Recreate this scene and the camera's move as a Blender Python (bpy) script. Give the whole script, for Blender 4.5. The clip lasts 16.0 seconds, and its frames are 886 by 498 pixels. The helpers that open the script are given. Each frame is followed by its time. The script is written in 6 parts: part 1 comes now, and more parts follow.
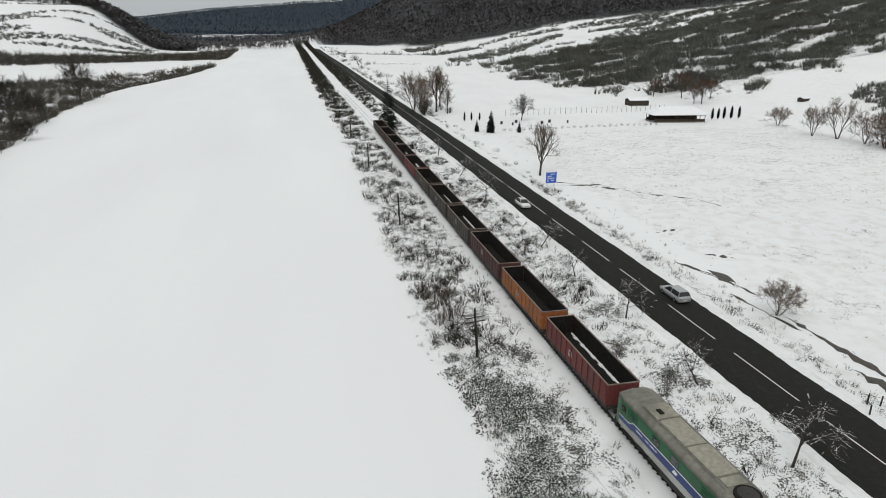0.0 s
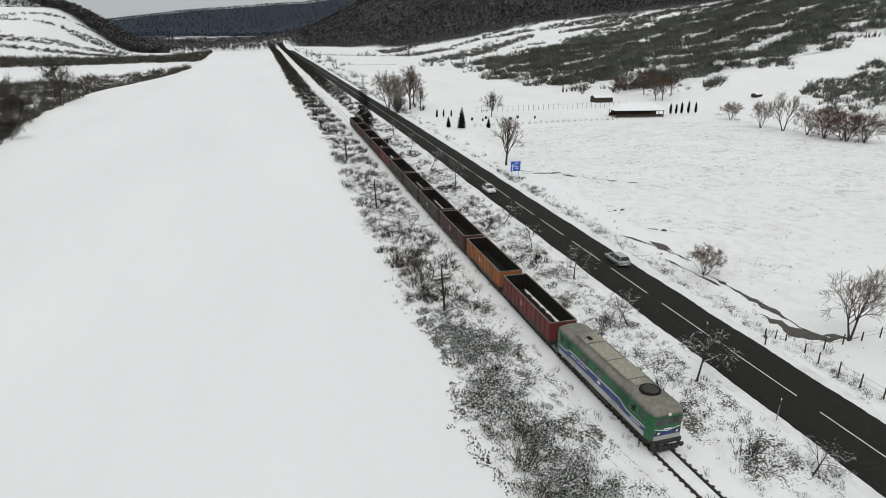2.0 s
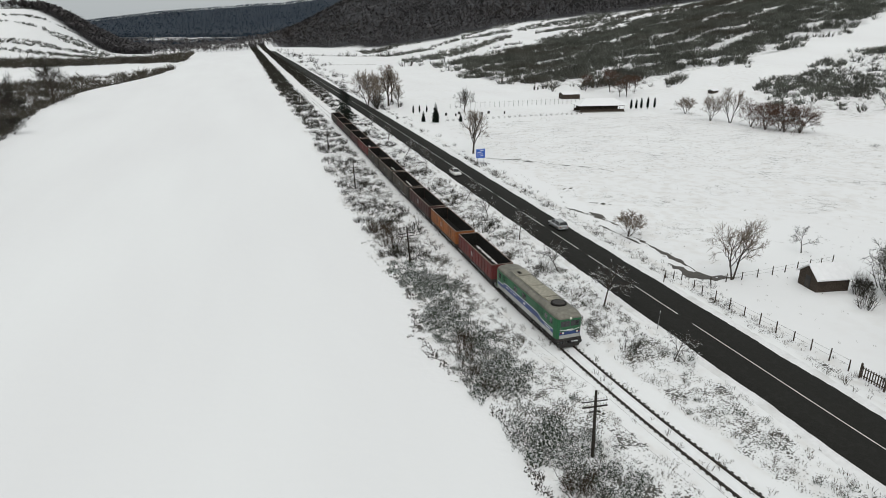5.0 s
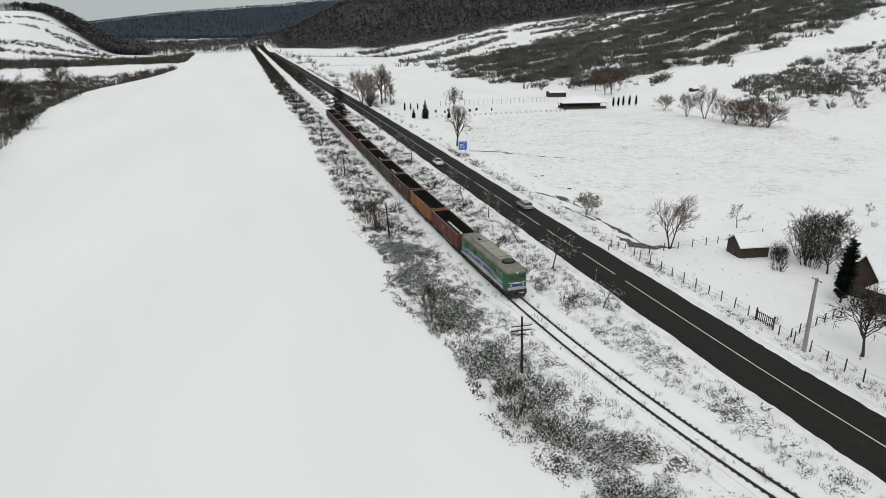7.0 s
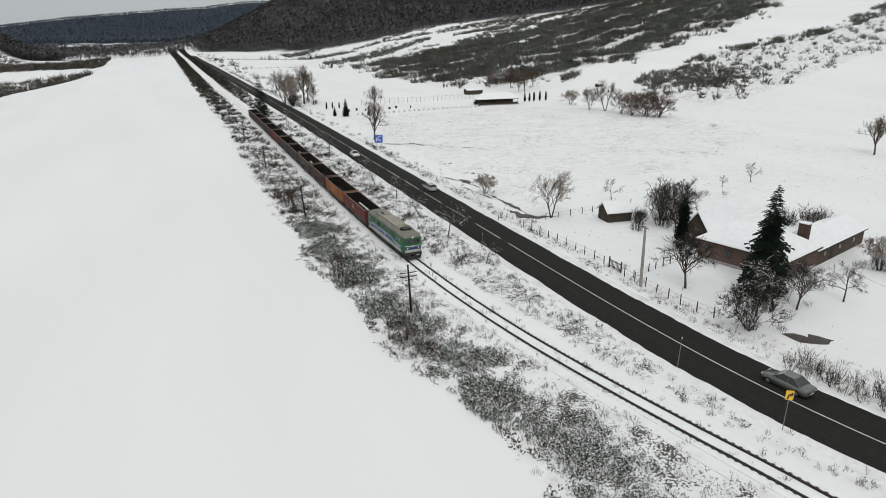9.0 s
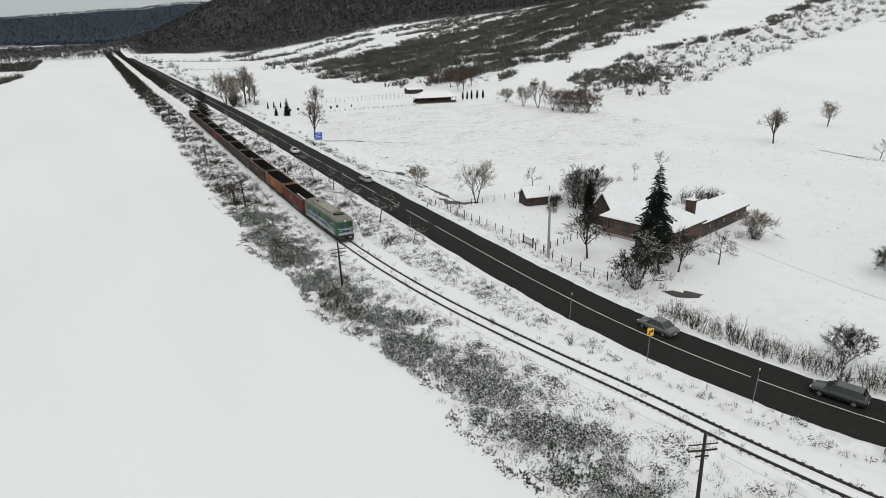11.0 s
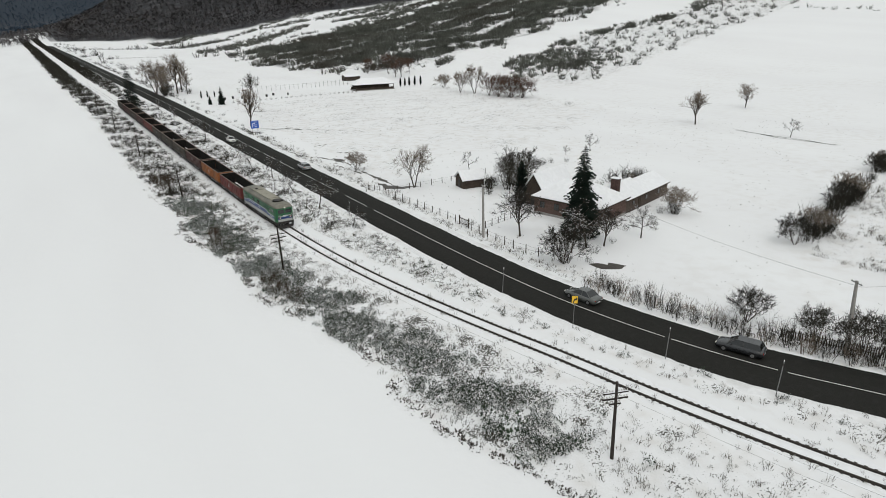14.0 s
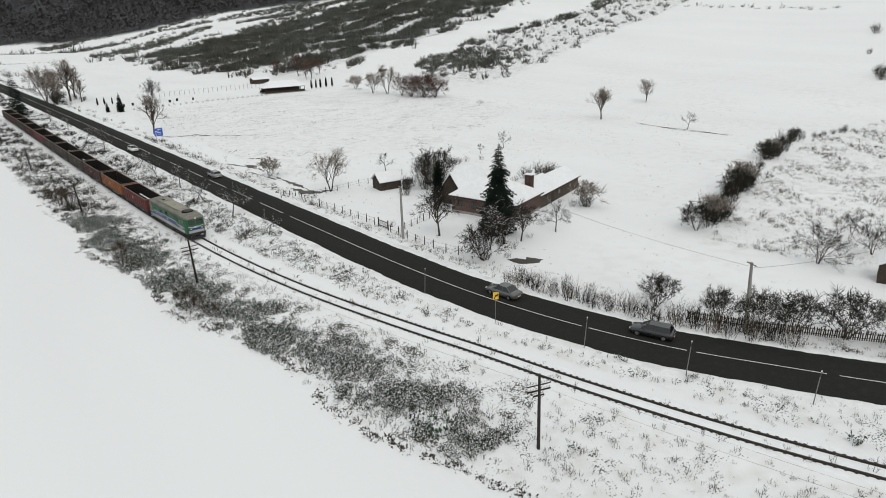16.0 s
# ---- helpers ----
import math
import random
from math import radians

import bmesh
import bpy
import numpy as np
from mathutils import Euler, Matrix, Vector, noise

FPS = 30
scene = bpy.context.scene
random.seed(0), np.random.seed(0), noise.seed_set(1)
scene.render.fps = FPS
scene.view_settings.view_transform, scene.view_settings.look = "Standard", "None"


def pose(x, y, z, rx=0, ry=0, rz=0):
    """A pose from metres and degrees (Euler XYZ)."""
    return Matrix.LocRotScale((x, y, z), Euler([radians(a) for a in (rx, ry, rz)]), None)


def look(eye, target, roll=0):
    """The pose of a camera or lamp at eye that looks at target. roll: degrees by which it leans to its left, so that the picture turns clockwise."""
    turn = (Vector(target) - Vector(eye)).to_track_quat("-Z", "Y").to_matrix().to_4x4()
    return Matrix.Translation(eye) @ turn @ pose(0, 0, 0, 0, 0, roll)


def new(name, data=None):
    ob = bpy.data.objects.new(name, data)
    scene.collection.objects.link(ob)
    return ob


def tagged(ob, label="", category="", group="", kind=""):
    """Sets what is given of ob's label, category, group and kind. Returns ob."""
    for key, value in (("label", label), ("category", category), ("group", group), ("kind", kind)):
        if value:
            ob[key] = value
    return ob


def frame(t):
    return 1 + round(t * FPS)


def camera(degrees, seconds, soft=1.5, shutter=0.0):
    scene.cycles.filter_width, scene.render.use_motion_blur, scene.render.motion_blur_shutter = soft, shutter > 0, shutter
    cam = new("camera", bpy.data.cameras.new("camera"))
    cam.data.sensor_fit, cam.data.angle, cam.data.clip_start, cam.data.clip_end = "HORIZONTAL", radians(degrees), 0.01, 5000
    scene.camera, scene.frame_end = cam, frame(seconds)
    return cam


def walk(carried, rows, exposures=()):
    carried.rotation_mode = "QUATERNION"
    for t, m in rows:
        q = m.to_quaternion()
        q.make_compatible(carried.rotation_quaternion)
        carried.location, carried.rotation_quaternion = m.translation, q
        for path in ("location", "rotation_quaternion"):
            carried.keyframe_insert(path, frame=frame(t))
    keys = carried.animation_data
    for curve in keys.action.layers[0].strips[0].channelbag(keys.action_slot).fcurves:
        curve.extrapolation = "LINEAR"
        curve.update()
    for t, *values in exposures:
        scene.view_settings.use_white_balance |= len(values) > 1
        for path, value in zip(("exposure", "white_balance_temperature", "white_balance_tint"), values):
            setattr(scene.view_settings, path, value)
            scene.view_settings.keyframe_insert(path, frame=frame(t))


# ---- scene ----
cam = camera(70.4, 16.0, soft=0.6)
PATH = [
    (0, (-25.007, 7.99, 31.14), (-24.577, 9.826, 30.472), 0.5),
    (0.5, (-25.367, 5.275, 31.05), (-24.909, 7.105, 30.384), 0.4),
    (1, (-25.959, 2.533, 31.083), (-25.49, 4.36, 30.419), 0.4),
    (1.5, (-26.399, -0.27, 31.162), (-25.916, 1.554, 30.496), 0.3),
    (2, (-26.791, -3.107, 31.124), (-26.292, -1.288, 30.46), 0.3),
    (2.5, (-27.097, -5.82, 31.101), (-26.582, -4.004, 30.438), 0.3),
    (3, (-27.488, -8.66, 31.321), (-26.959, -6.849, 30.656), 0.2),
    (3.5, (-28.201, -11.491, 31.341), (-27.658, -9.684, 30.678), 0.3),
    (4, (-28.518, -14.283, 31.376), (-27.971, -12.477, 30.712), 0.3),
    (6.5, (-28.901, -30.144, 31.492), (-28.352, -28.337, 30.832), 0.1),
    (7, (-28.678, -33.752, 31.488), (-28.129, -31.945, 30.828), 0.1),
    (7.5, (-28.527, -37.515, 31.506), (-27.925, -35.726, 30.846), -0.0),
    (8, (-28.359, -41.266, 31.468), (-27.683, -39.503, 30.808), -0.2),
    (8.5, (-28.395, -44.818, 31.222), (-27.681, -43.07, 30.565), -0.3),
    (11, (-29.276, -58.179, 31.242), (-28.4, -56.505, 30.588), -0.5),
    (11.5, (-29.492, -59.83, 31.192), (-28.55, -58.191, 30.538), -0.5),
    (12, (-29.682, -61.072, 31.301), (-28.709, -59.452, 30.647), -0.6),
    (12.5, (-29.895, -61.475, 31.348), (-28.903, -59.866, 30.694), -0.6),
    (13, (-30.047, -61.58, 31.367), (-29.04, -59.983, 30.706), -0.6),
    (13.5, (-30.19, -61.662, 31.44), (-29.177, -60.081, 30.753), -0.6),
    (14, (-30.139, -61.588, 31.52), (-29.119, -60.014, 30.826), -0.6),
    (14.5, (-30.025, -61.613, 31.585), (-28.981, -60.054, 30.891), -0.7),
    (15, (-30.053, -61.59, 31.646), (-28.959, -60.067, 30.951), -0.8),
    (15.5, (-30.021, -61.59, 31.702), (-28.869, -60.111, 31.006), -0.9),
    (16, (-30.004, -61.678, 31.765), (-28.785, -60.254, 31.067), -1.0),
]
walk(cam, [(t, look(eye, target, roll)) for t, eye, target, roll in PATH])

# ---- daylight: a bright, even winter overcast ----
world = bpy.data.worlds.new("overcast")
scene.world = world
world.use_nodes = True
wn = world.node_tree.nodes
wl = world.node_tree.links
sky = wn.new("ShaderNodeTexSky")
sky.sky_type = "NISHITA"
sky.sun_disc = False
sky.sun_elevation = radians(28)
sky.sun_rotation = radians(200)
sky.air_density, sky.dust_density, sky.ozone_density = 1.0, 4.0, 1.0
# an overcast dome, three times as bright overhead as at the horizon
place = wn.new("ShaderNodeTexCoord")
axis = wn.new("ShaderNodeSeparateXYZ")
wl.new(place.outputs["Generated"], axis.inputs[0])
dome = wn.new("ShaderNodeMapRange")
wl.new(axis.outputs["Z"], dome.inputs["Value"])
tone = wn.new("ShaderNodeMixRGB")
tone.inputs["Color1"].default_value = (4.75, 5.1, 5.25, 1)
tone.inputs["Color2"].default_value = (9.12, 9.35, 9.08, 1)
wl.new(dome.outputs[0], tone.inputs["Fac"])
cloud = wn.new("ShaderNodeMixRGB")
cloud.inputs["Fac"].default_value = 0.9
wl.new(tone.outputs[0], cloud.inputs["Color2"])
wl.new(sky.outputs[0], cloud.inputs["Color1"])
wl.new(cloud.outputs[0], wn["Background"].inputs["Color"])
wn["Background"].inputs["Strength"].default_value = 0.1
sun_data = bpy.data.lights.new("sun", "SUN")
sun_data.energy, sun_data.angle, sun_data.color = 0.75, radians(30), (1.0, 0.97, 0.93)
sun = new("sun", sun_data)
sun.matrix_world = look((0, 0, 300), (25, 45, 230))
scene.view_settings.exposure = 0.0

# ---- materials ----
mats = {}


def material(name, colour, rough=0.7, metal=0.0, grain=8.0, vary=0.25, bump=0.15, second=None, stain=0.6, per_object=0.0, snow=0.0, coat=0.0):
    """A surface with two scales of variation; snow: how much of it lies on faces that look up."""
    if name in mats:
        return mats[name]
    m = bpy.data.materials.new(name)
    m.use_nodes = True
    n, l = m.node_tree.nodes, m.node_tree.links
    b = n["Principled BSDF"]
    b.inputs["Roughness"].default_value, b.inputs["Metallic"].default_value = rough, metal
    b.inputs["Coat Weight"].default_value = coat
    b.inputs["Specular IOR Level"].default_value = 0.12 if rough >= 0.85 else 0.5
    tc = n.new("ShaderNodeTexCoord")
    fine, wide = n.new("ShaderNodeTexNoise"), n.new("ShaderNodeTexNoise")
    fine.inputs["Scale"].default_value, fine.inputs["Detail"].default_value = grain, 4
    wide.inputs["Scale"].default_value, wide.inputs["Detail"].default_value = grain * 0.13, 3
    l.new(tc.outputs["Object"], fine.inputs["Vector"])
    l.new(tc.outputs["Object"], wide.inputs["Vector"])
    ramp = n.new("ShaderNodeValToRGB")
    c = Vector(colour)
    lo, hi = c * (1 - vary), c * (1 + vary)
    ramp.color_ramp.elements[0].position, ramp.color_ramp.elements[1].position = 0.3, 0.7
    ramp.color_ramp.elements[0].color = (*lo, 1)
    ramp.color_ramp.elements[1].color = (*[min(v, 1) for v in hi], 1)
    l.new(fine.outputs["Fac"], ramp.inputs["Fac"])
    mix = n.new("ShaderNodeMixRGB")
    mix.inputs["Color2"].default_value = (*(second or c * 0.6), 1)
    shape = n.new("ShaderNodeMapRange")
    shape.inputs["From Min"].default_value, shape.inputs["From Max"].default_value = 0.5, 0.72
    shape.inputs["To Max"].default_value = stain
    l.new(wide.outputs["Fac"], shape.inputs["Value"])
    l.new(shape.outputs[0], mix.inputs["Fac"])
    l.new(ramp.outputs[0], mix.inputs["Color1"])
    last = mix.outputs[0]
    if per_object:
        info, hsv = n.new("ShaderNodeObjectInfo"), n.new("ShaderNodeHueSaturation")
        r = n.new("ShaderNodeMapRange")
        r.inputs["To Min"].default_value, r.inputs["To Max"].default_value = 1 - per_object, 1 + per_object
        l.new(info.outputs["Random"], r.inputs["Value"])
        l.new(r.outputs[0], hsv.inputs["Value"])
        l.new(last, hsv.inputs["Color"])
        last = hsv.outputs[0]
    if snow:
        geo, sep, mr, mx = n.new("ShaderNodeNewGeometry"), n.new("ShaderNodeSeparateXYZ"), n.new("ShaderNodeMapRange"), n.new("ShaderNodeMixRGB")
        l.new(geo.outputs["Normal"], sep.inputs[0])
        add = n.new("ShaderNodeMath")
        add.operation = "MULTIPLY_ADD"
        add.inputs[1].default_value, add.inputs[2].default_value = 1.3, -0.65
        l.new(fine.outputs["Fac"], add.inputs[0])
        sm = n.new("ShaderNodeMath")
        l.new(sep.outputs["Z"], sm.inputs[0])
        l.new(add.outputs[0], sm.inputs[1])
        mr.inputs["From Min"].default_value, mr.inputs["From Max"].default_value = 1.0 - snow, 1.12 - snow
        l.new(sm.outputs[0], mr.inputs["Value"])
        mx.inputs["Color2"].default_value = (0.8, 0.81, 0.83, 1)
        l.new(mr.outputs[0], mx.inputs["Fac"])
        l.new(last, mx.inputs["Color1"])
        last = mx.outputs[0]
    l.new(last, b.inputs["Base Color"])
    if bump:
        bp = n.new("ShaderNodeBump")
        bp.inputs["Strength"].default_value, bp.inputs["Distance"].default_value = bump, 0.03
        l.new(fine.outputs["Fac"], bp.inputs["Height"])
        l.new(bp.outputs[0], b.inputs["Normal"])
    mats[name] = m
    return m


def ground_material():
    """Snow, with dead grass, litter and bare earth showing through where the land is rough."""
    m = bpy.data.materials.new("snowy_ground")
    m.use_nodes = True
    n, l = m.node_tree.nodes, m.node_tree.links
    b = n["Principled BSDF"]
    b.inputs["Roughness"].default_value = 0.8
    b.inputs["Specular IOR Level"].default_value = 0.12
    tc = n.new("ShaderNodeTexCoord")

    def noise_at(scale, detail=4.0, stretch=None):
        t = n.new("ShaderNodeTexNoise")
        t.inputs["Scale"].default_value, t.inputs["Detail"].default_value = scale, detail
        if stretch:
            mp = n.new("ShaderNodeMapping")
            mp.inputs["Scale"].default_value = stretch
            l.new(tc.outputs["Object"], mp.inputs["Vector"])
            l.new(mp.outputs[0], t.inputs["Vector"])
        else:
            l.new(tc.outputs["Object"], t.inputs["Vector"])
        return t.outputs["Fac"]

    def math_of(op, a, v):
        k = n.new("ShaderNodeMath")
        k.operation = op
        for i, w in enumerate((a, v)):
            if isinstance(w, (int, float)):
                k.inputs[i].default_value = w
            else:
                l.new(w, k.inputs[i])
        return k.outputs[0]

    def ramp_of(fac, lo, hi, a, c):
        k = n.new("ShaderNodeMapRange")
        k.inputs["From Min"].default_value, k.inputs["From Max"].default_value = lo, hi
        k.inputs["To Min"].default_value, k.inputs["To Max"].default_value = a, c
        l.new(fac, k.inputs["Value"])
        return k.outputs[0]

    def mix_of(fac, a, c):
        k = n.new("ShaderNodeMixRGB")
        for i, w in enumerate((fac, a, c)):
            if isinstance(w, (int, float)):
                k.inputs[i].default_value = w
            elif isinstance(w, tuple):
                k.inputs[i].default_value = (*w, 1)
            else:
                l.new(w, k.inputs[i])
        return k.outputs[0]

    rough = n.new("ShaderNodeAttribute")
    rough.attribute_name = "rough_grass"
    wood = n.new("ShaderNodeAttribute")
    wood.attribute_name = "woodland"
    drift = noise_at(0.05, 3, (1.0, 0.18, 1.0))
    snow = mix_of(ramp_of(drift, 0.35, 0.7, 0, 1), (0.80, 0.81, 0.82), (0.765, 0.77, 0.782))
    fine, mid = noise_at(5.5, 7), noise_at(0.6, 4)
    thin = math_of("MULTIPLY", ramp_of(noise_at(0.45, 6), 0.45, 0.68, 0, 1), math_of("MULTIPLY", ramp_of(rough.outputs["Fac"], 0.05, 0.5, 0, 0.45), ramp_of(rough.outputs["Fac"], 0.6, 0.78, 1, 0)))
    snow = mix_of(thin, snow, (0.60, 0.575, 0.545))
    tuft = math_of("ADD", math_of("MULTIPLY", fine, 0.75), math_of("MULTIPLY", mid, 0.45))
    level = math_of("SUBTRACT", 0.945, math_of("MULTIPLY", rough.outputs["Fac"], 0.385))
    show = ramp_of(math_of("SUBTRACT", tuft, level), 0.0, 0.04, 0, 0.92)
    grass = mix_of(noise_at(7.0, 3), (0.02, 0.02, 0.016), (0.06, 0.055, 0.04))
    land = mix_of(show, snow, grass)
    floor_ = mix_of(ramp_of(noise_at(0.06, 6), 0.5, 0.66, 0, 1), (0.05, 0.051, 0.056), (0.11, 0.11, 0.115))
    # far ridge floor: blue of distance haze painted into its colour
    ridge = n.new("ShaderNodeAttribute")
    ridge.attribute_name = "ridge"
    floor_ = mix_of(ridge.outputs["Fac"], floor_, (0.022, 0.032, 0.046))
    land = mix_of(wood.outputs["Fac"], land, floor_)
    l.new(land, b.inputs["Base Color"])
    bp = n.new("ShaderNodeBump")
    bp.inputs["Strength"].default_value, bp.inputs["Distance"].default_value = 0.35, 0.25
    l.new(math_of("ADD", math_of("MULTIPLY", mid, 0.6), math_of("MULTIPLY", fine, math_of("MULTIPLY", rough.outputs["Fac"], 0.5))), bp.inputs["Height"])
    l.new(bp.outputs[0], b.inputs["Normal"])
    return m


def asphalt_material():
    m = material("asphalt", (0.0215, 0.0215, 0.0195), rough=0.85, grain=14, vary=0.3, bump=0.2, second=(0.032, 0.031, 0.030), stain=0.5)
    m.node_tree.nodes["Principled BSDF"].inputs["Specular IOR Level"].default_value = 0.08
    return m


SNOW = material("settled_snow", (0.8, 0.81, 0.83), rough=0.6, grain=1.5, vary=0.04, bump=0.3, second=(0.74, 0.75, 0.78), stain=0.4)
BANK = material("ploughed_snow", (0.74, 0.745, 0.755), rough=0.7, grain=2.5, vary=0.06, bump=0.4, second=(0.5, 0.49, 0.47), stain=0.55)
BARK = material("bark", (0.06, 0.05, 0.042), rough=0.9, grain=12, vary=0.4, bump=0.3, snow=0.28)
TWIG = material("twigs", (0.032, 0.030, 0.024), rough=0.9, grain=5, vary=0.35, bump=0.0, per_object=0.3, snow=0.04)
RED_TWIG = material("russet_twigs", (0.095, 0.057, 0.043), rough=0.9, grain=5, vary=0.35, bump=0.0, snow=0.1)
SNOWY_TWIG = material("snowy_twigs", (0.04, 0.035, 0.03), rough=0.9, grain=5, vary=0.35, bump=0.0, snow=0.3)
BROWN_TWIG = material("brown_twigs", (0.062, 0.048, 0.036), rough=0.9, grain=5, vary=0.35, bump=0.0, per_object=0.2, snow=0.1)
PALE_TWIG = material("pale_twigs", (0.19, 0.155, 0.125), rough=0.9, grain=5, vary=0.3, bump=0.0, snow=0.2)
RIVER_TWIG = material("riverside_twigs", (0.075, 0.068, 0.055), rough=0.9, grain=0.25, vary=0.45, bump=0.0, second=(0.05, 0.045, 0.04), snow=0.15)
BRAMBLE = material("bramble_leaf", (0.046, 0.07, 0.043), rough=0.8, grain=4, vary=0.4, bump=0.0, second=(0.04, 0.042, 0.03), per_object=0.25, snow=0.36)
NEEDLE = material("needles", (0.011, 0.019, 0.014), rough=0.9, grain=6, vary=0.4, bump=0.0)
GRASS = material("dead_grass", (0.075, 0.062, 0.042), rough=0.9, grain=2, vary=0.5, bump=0.0, second=(0.055, 0.05, 0.035), snow=0.2)
WOODS = material("winter_woods", (0.088, 0.084, 0.087), rough=0.95, grain=0.05, vary=0.35, bump=0.0, second=(0.08, 0.068, 0.062))
# blue-grey base colour with the haze of distance painted in
HAZED_WOODS = material("hazed_distant_woods", (0.04, 0.057, 0.08), rough=0.95, grain=0.02, vary=0.2, bump=0.0, second=(0.03, 0.045, 0.068))
SCRUB = material("hillside_scrub", (0.10, 0.105, 0.092), rough=0.95, grain=0.08, vary=0.4, bump=0.0, second=(0.055, 0.042, 0.034), snow=0.03)
ASPHALT = asphalt_material()
LINE = material("road_paint", (0.62, 0.62, 0.60), rough=0.7, grain=6, vary=0.2, bump=0.1, second=(0.3, 0.3, 0.3), stain=0.5)
STEEL = material("rail_steel", (0.035, 0.028, 0.024), rough=0.7, metal=0.1, grain=9, vary=0.3, bump=0.1)
SLEEPER = material("sleeper", (0.034, 0.03, 0.027), rough=0.9, grain=9, vary=0.4, bump=0.3)
POLE_WOOD = material("tarred_pole_wood", (0.04, 0.034, 0.03), rough=0.9, grain=10, vary=0.4, bump=0.3)
CONCRETE = material("pole_concrete", (0.30, 0.29, 0.275), rough=0.85, grain=8, vary=0.2, bump=0.25)
CERAMIC = material("insulator", (0.55, 0.55, 0.53), rough=0.3, grain=10, vary=0.1, bump=0)
OLD_WOOD = material("weathered_wood", (0.062, 0.05, 0.041), rough=0.9, grain=7, vary=0.4, bump=0.3)
PLASTER = material("brown_render", (0.085, 0.068, 0.058), rough=0.9, grain=3, vary=0.25, bump=0.2, second=(0.09, 0.07, 0.06))
RED_PLASTER = material("faded_red_render", (0.115, 0.078, 0.068), rough=0.9, grain=3, vary=0.25, bump=0.2, second=(0.10, 0.075, 0.065))
BRICK_RED = material("chimney_brick", (0.075, 0.048, 0.042), rough=0.9, grain=7, vary=0.3, bump=0.3)
GLASS_DARK = material("dark_glass", (0.012, 0.014, 0.015), rough=0.08, grain=3, vary=0.2, bump=0, coat=0.5)
BLACK = material("black_iron", (0.022, 0.021, 0.02), rough=0.7, grain=9, vary=0.4, bump=0.2, second=(0.06, 0.045, 0.035))
LOCO_GREEN = material("loco_green", (0.016, 0.105, 0.042), rough=0.42, grain=4, vary=0.15, bump=0.04, second=(0.02, 0.07, 0.036), stain=0.6)
LOCO_DARK_GREEN = material("grille_green", (0.012, 0.05, 0.026), rough=0.6, grain=6, vary=0.3, bump=0.1)
LOCO_BLUE = material("loco_blue", (0.014, 0.04, 0.17), rough=0.4, grain=4, vary=0.15, bump=0.04, second=(0.02, 0.04, 0.13))
LOCO_WHITE = material("loco_white", (0.40, 0.41, 0.40), rough=0.5, grain=4, vary=0.12, bump=0.05, second=(0.22, 0.21, 0.19), stain=0.8)
ROOF_PANEL = material("roof_panel", (0.27, 0.255, 0.205), rough=0.7, grain=3, vary=0.2, bump=0.1, second=(0.13, 0.125, 0.105), stain=0.8)
RIM = material("dusty_rim", (0.20, 0.155, 0.13), rough=0.8, grain=5, vary=0.3, bump=0.1, second=(0.1, 0.07, 0.06))
LOCO_ROOF = material("sooty_grey_roof", (0.175, 0.168, 0.14), rough=0.7, grain=2.5, vary=0.25, bump=0.1, second=(0.08, 0.078, 0.068), stain=0.8)
SOOT = material("soot", (0.018, 0.017, 0.016), rough=0.9, grain=4, vary=0.4, bump=0.1)
LAMP = material("lamp_glass", (0.75, 0.74, 0.66), rough=0.15, grain=4, vary=0.05, bump=0)
RED_LENS = material("red_lens", (0.3, 0.02, 0.015), rough=0.2, grain=4, vary=0.1, bump=0)
RUBBER = material("rubber", (0.018, 0.018, 0.018), rough=0.85, grain=9, vary=0.2, bump=0.1)
ALLOY = material("alloy", (0.35, 0.35, 0.36), rough=0.35, metal=0.8, grain=5, vary=0.1, bump=0)
SIGN_BLUE = material("sign_blue", (0.015, 0.10, 0.48), rough=0.4, grain=3, vary=0.1, bump=0)
SIGN_YELLOW = material("sign_yellow", (0.78, 0.48, 0.03), rough=0.4, grain=3, vary=0.1, bump=0)
SIGN_WHITE = material("sign_white", (0.75, 0.76, 0.77), rough=0.4, grain=3, vary=0.05, bump=0)
GALV = material("galvanised_post", (0.20, 0.20, 0.20), rough=0.5, metal=0.5, grain=8, vary=0.2, bump=0.05)
BALLAST = material("dark_ballast", (0.028, 0.026, 0.023), rough=0.9, grain=9, vary=0.5, bump=0.4, second=(0.04, 0.04, 0.04), stain=0.5)
MUD = material("wet_earth", (0.05, 0.042, 0.034), rough=0.55, grain=3, vary=0.4, bump=0.3)

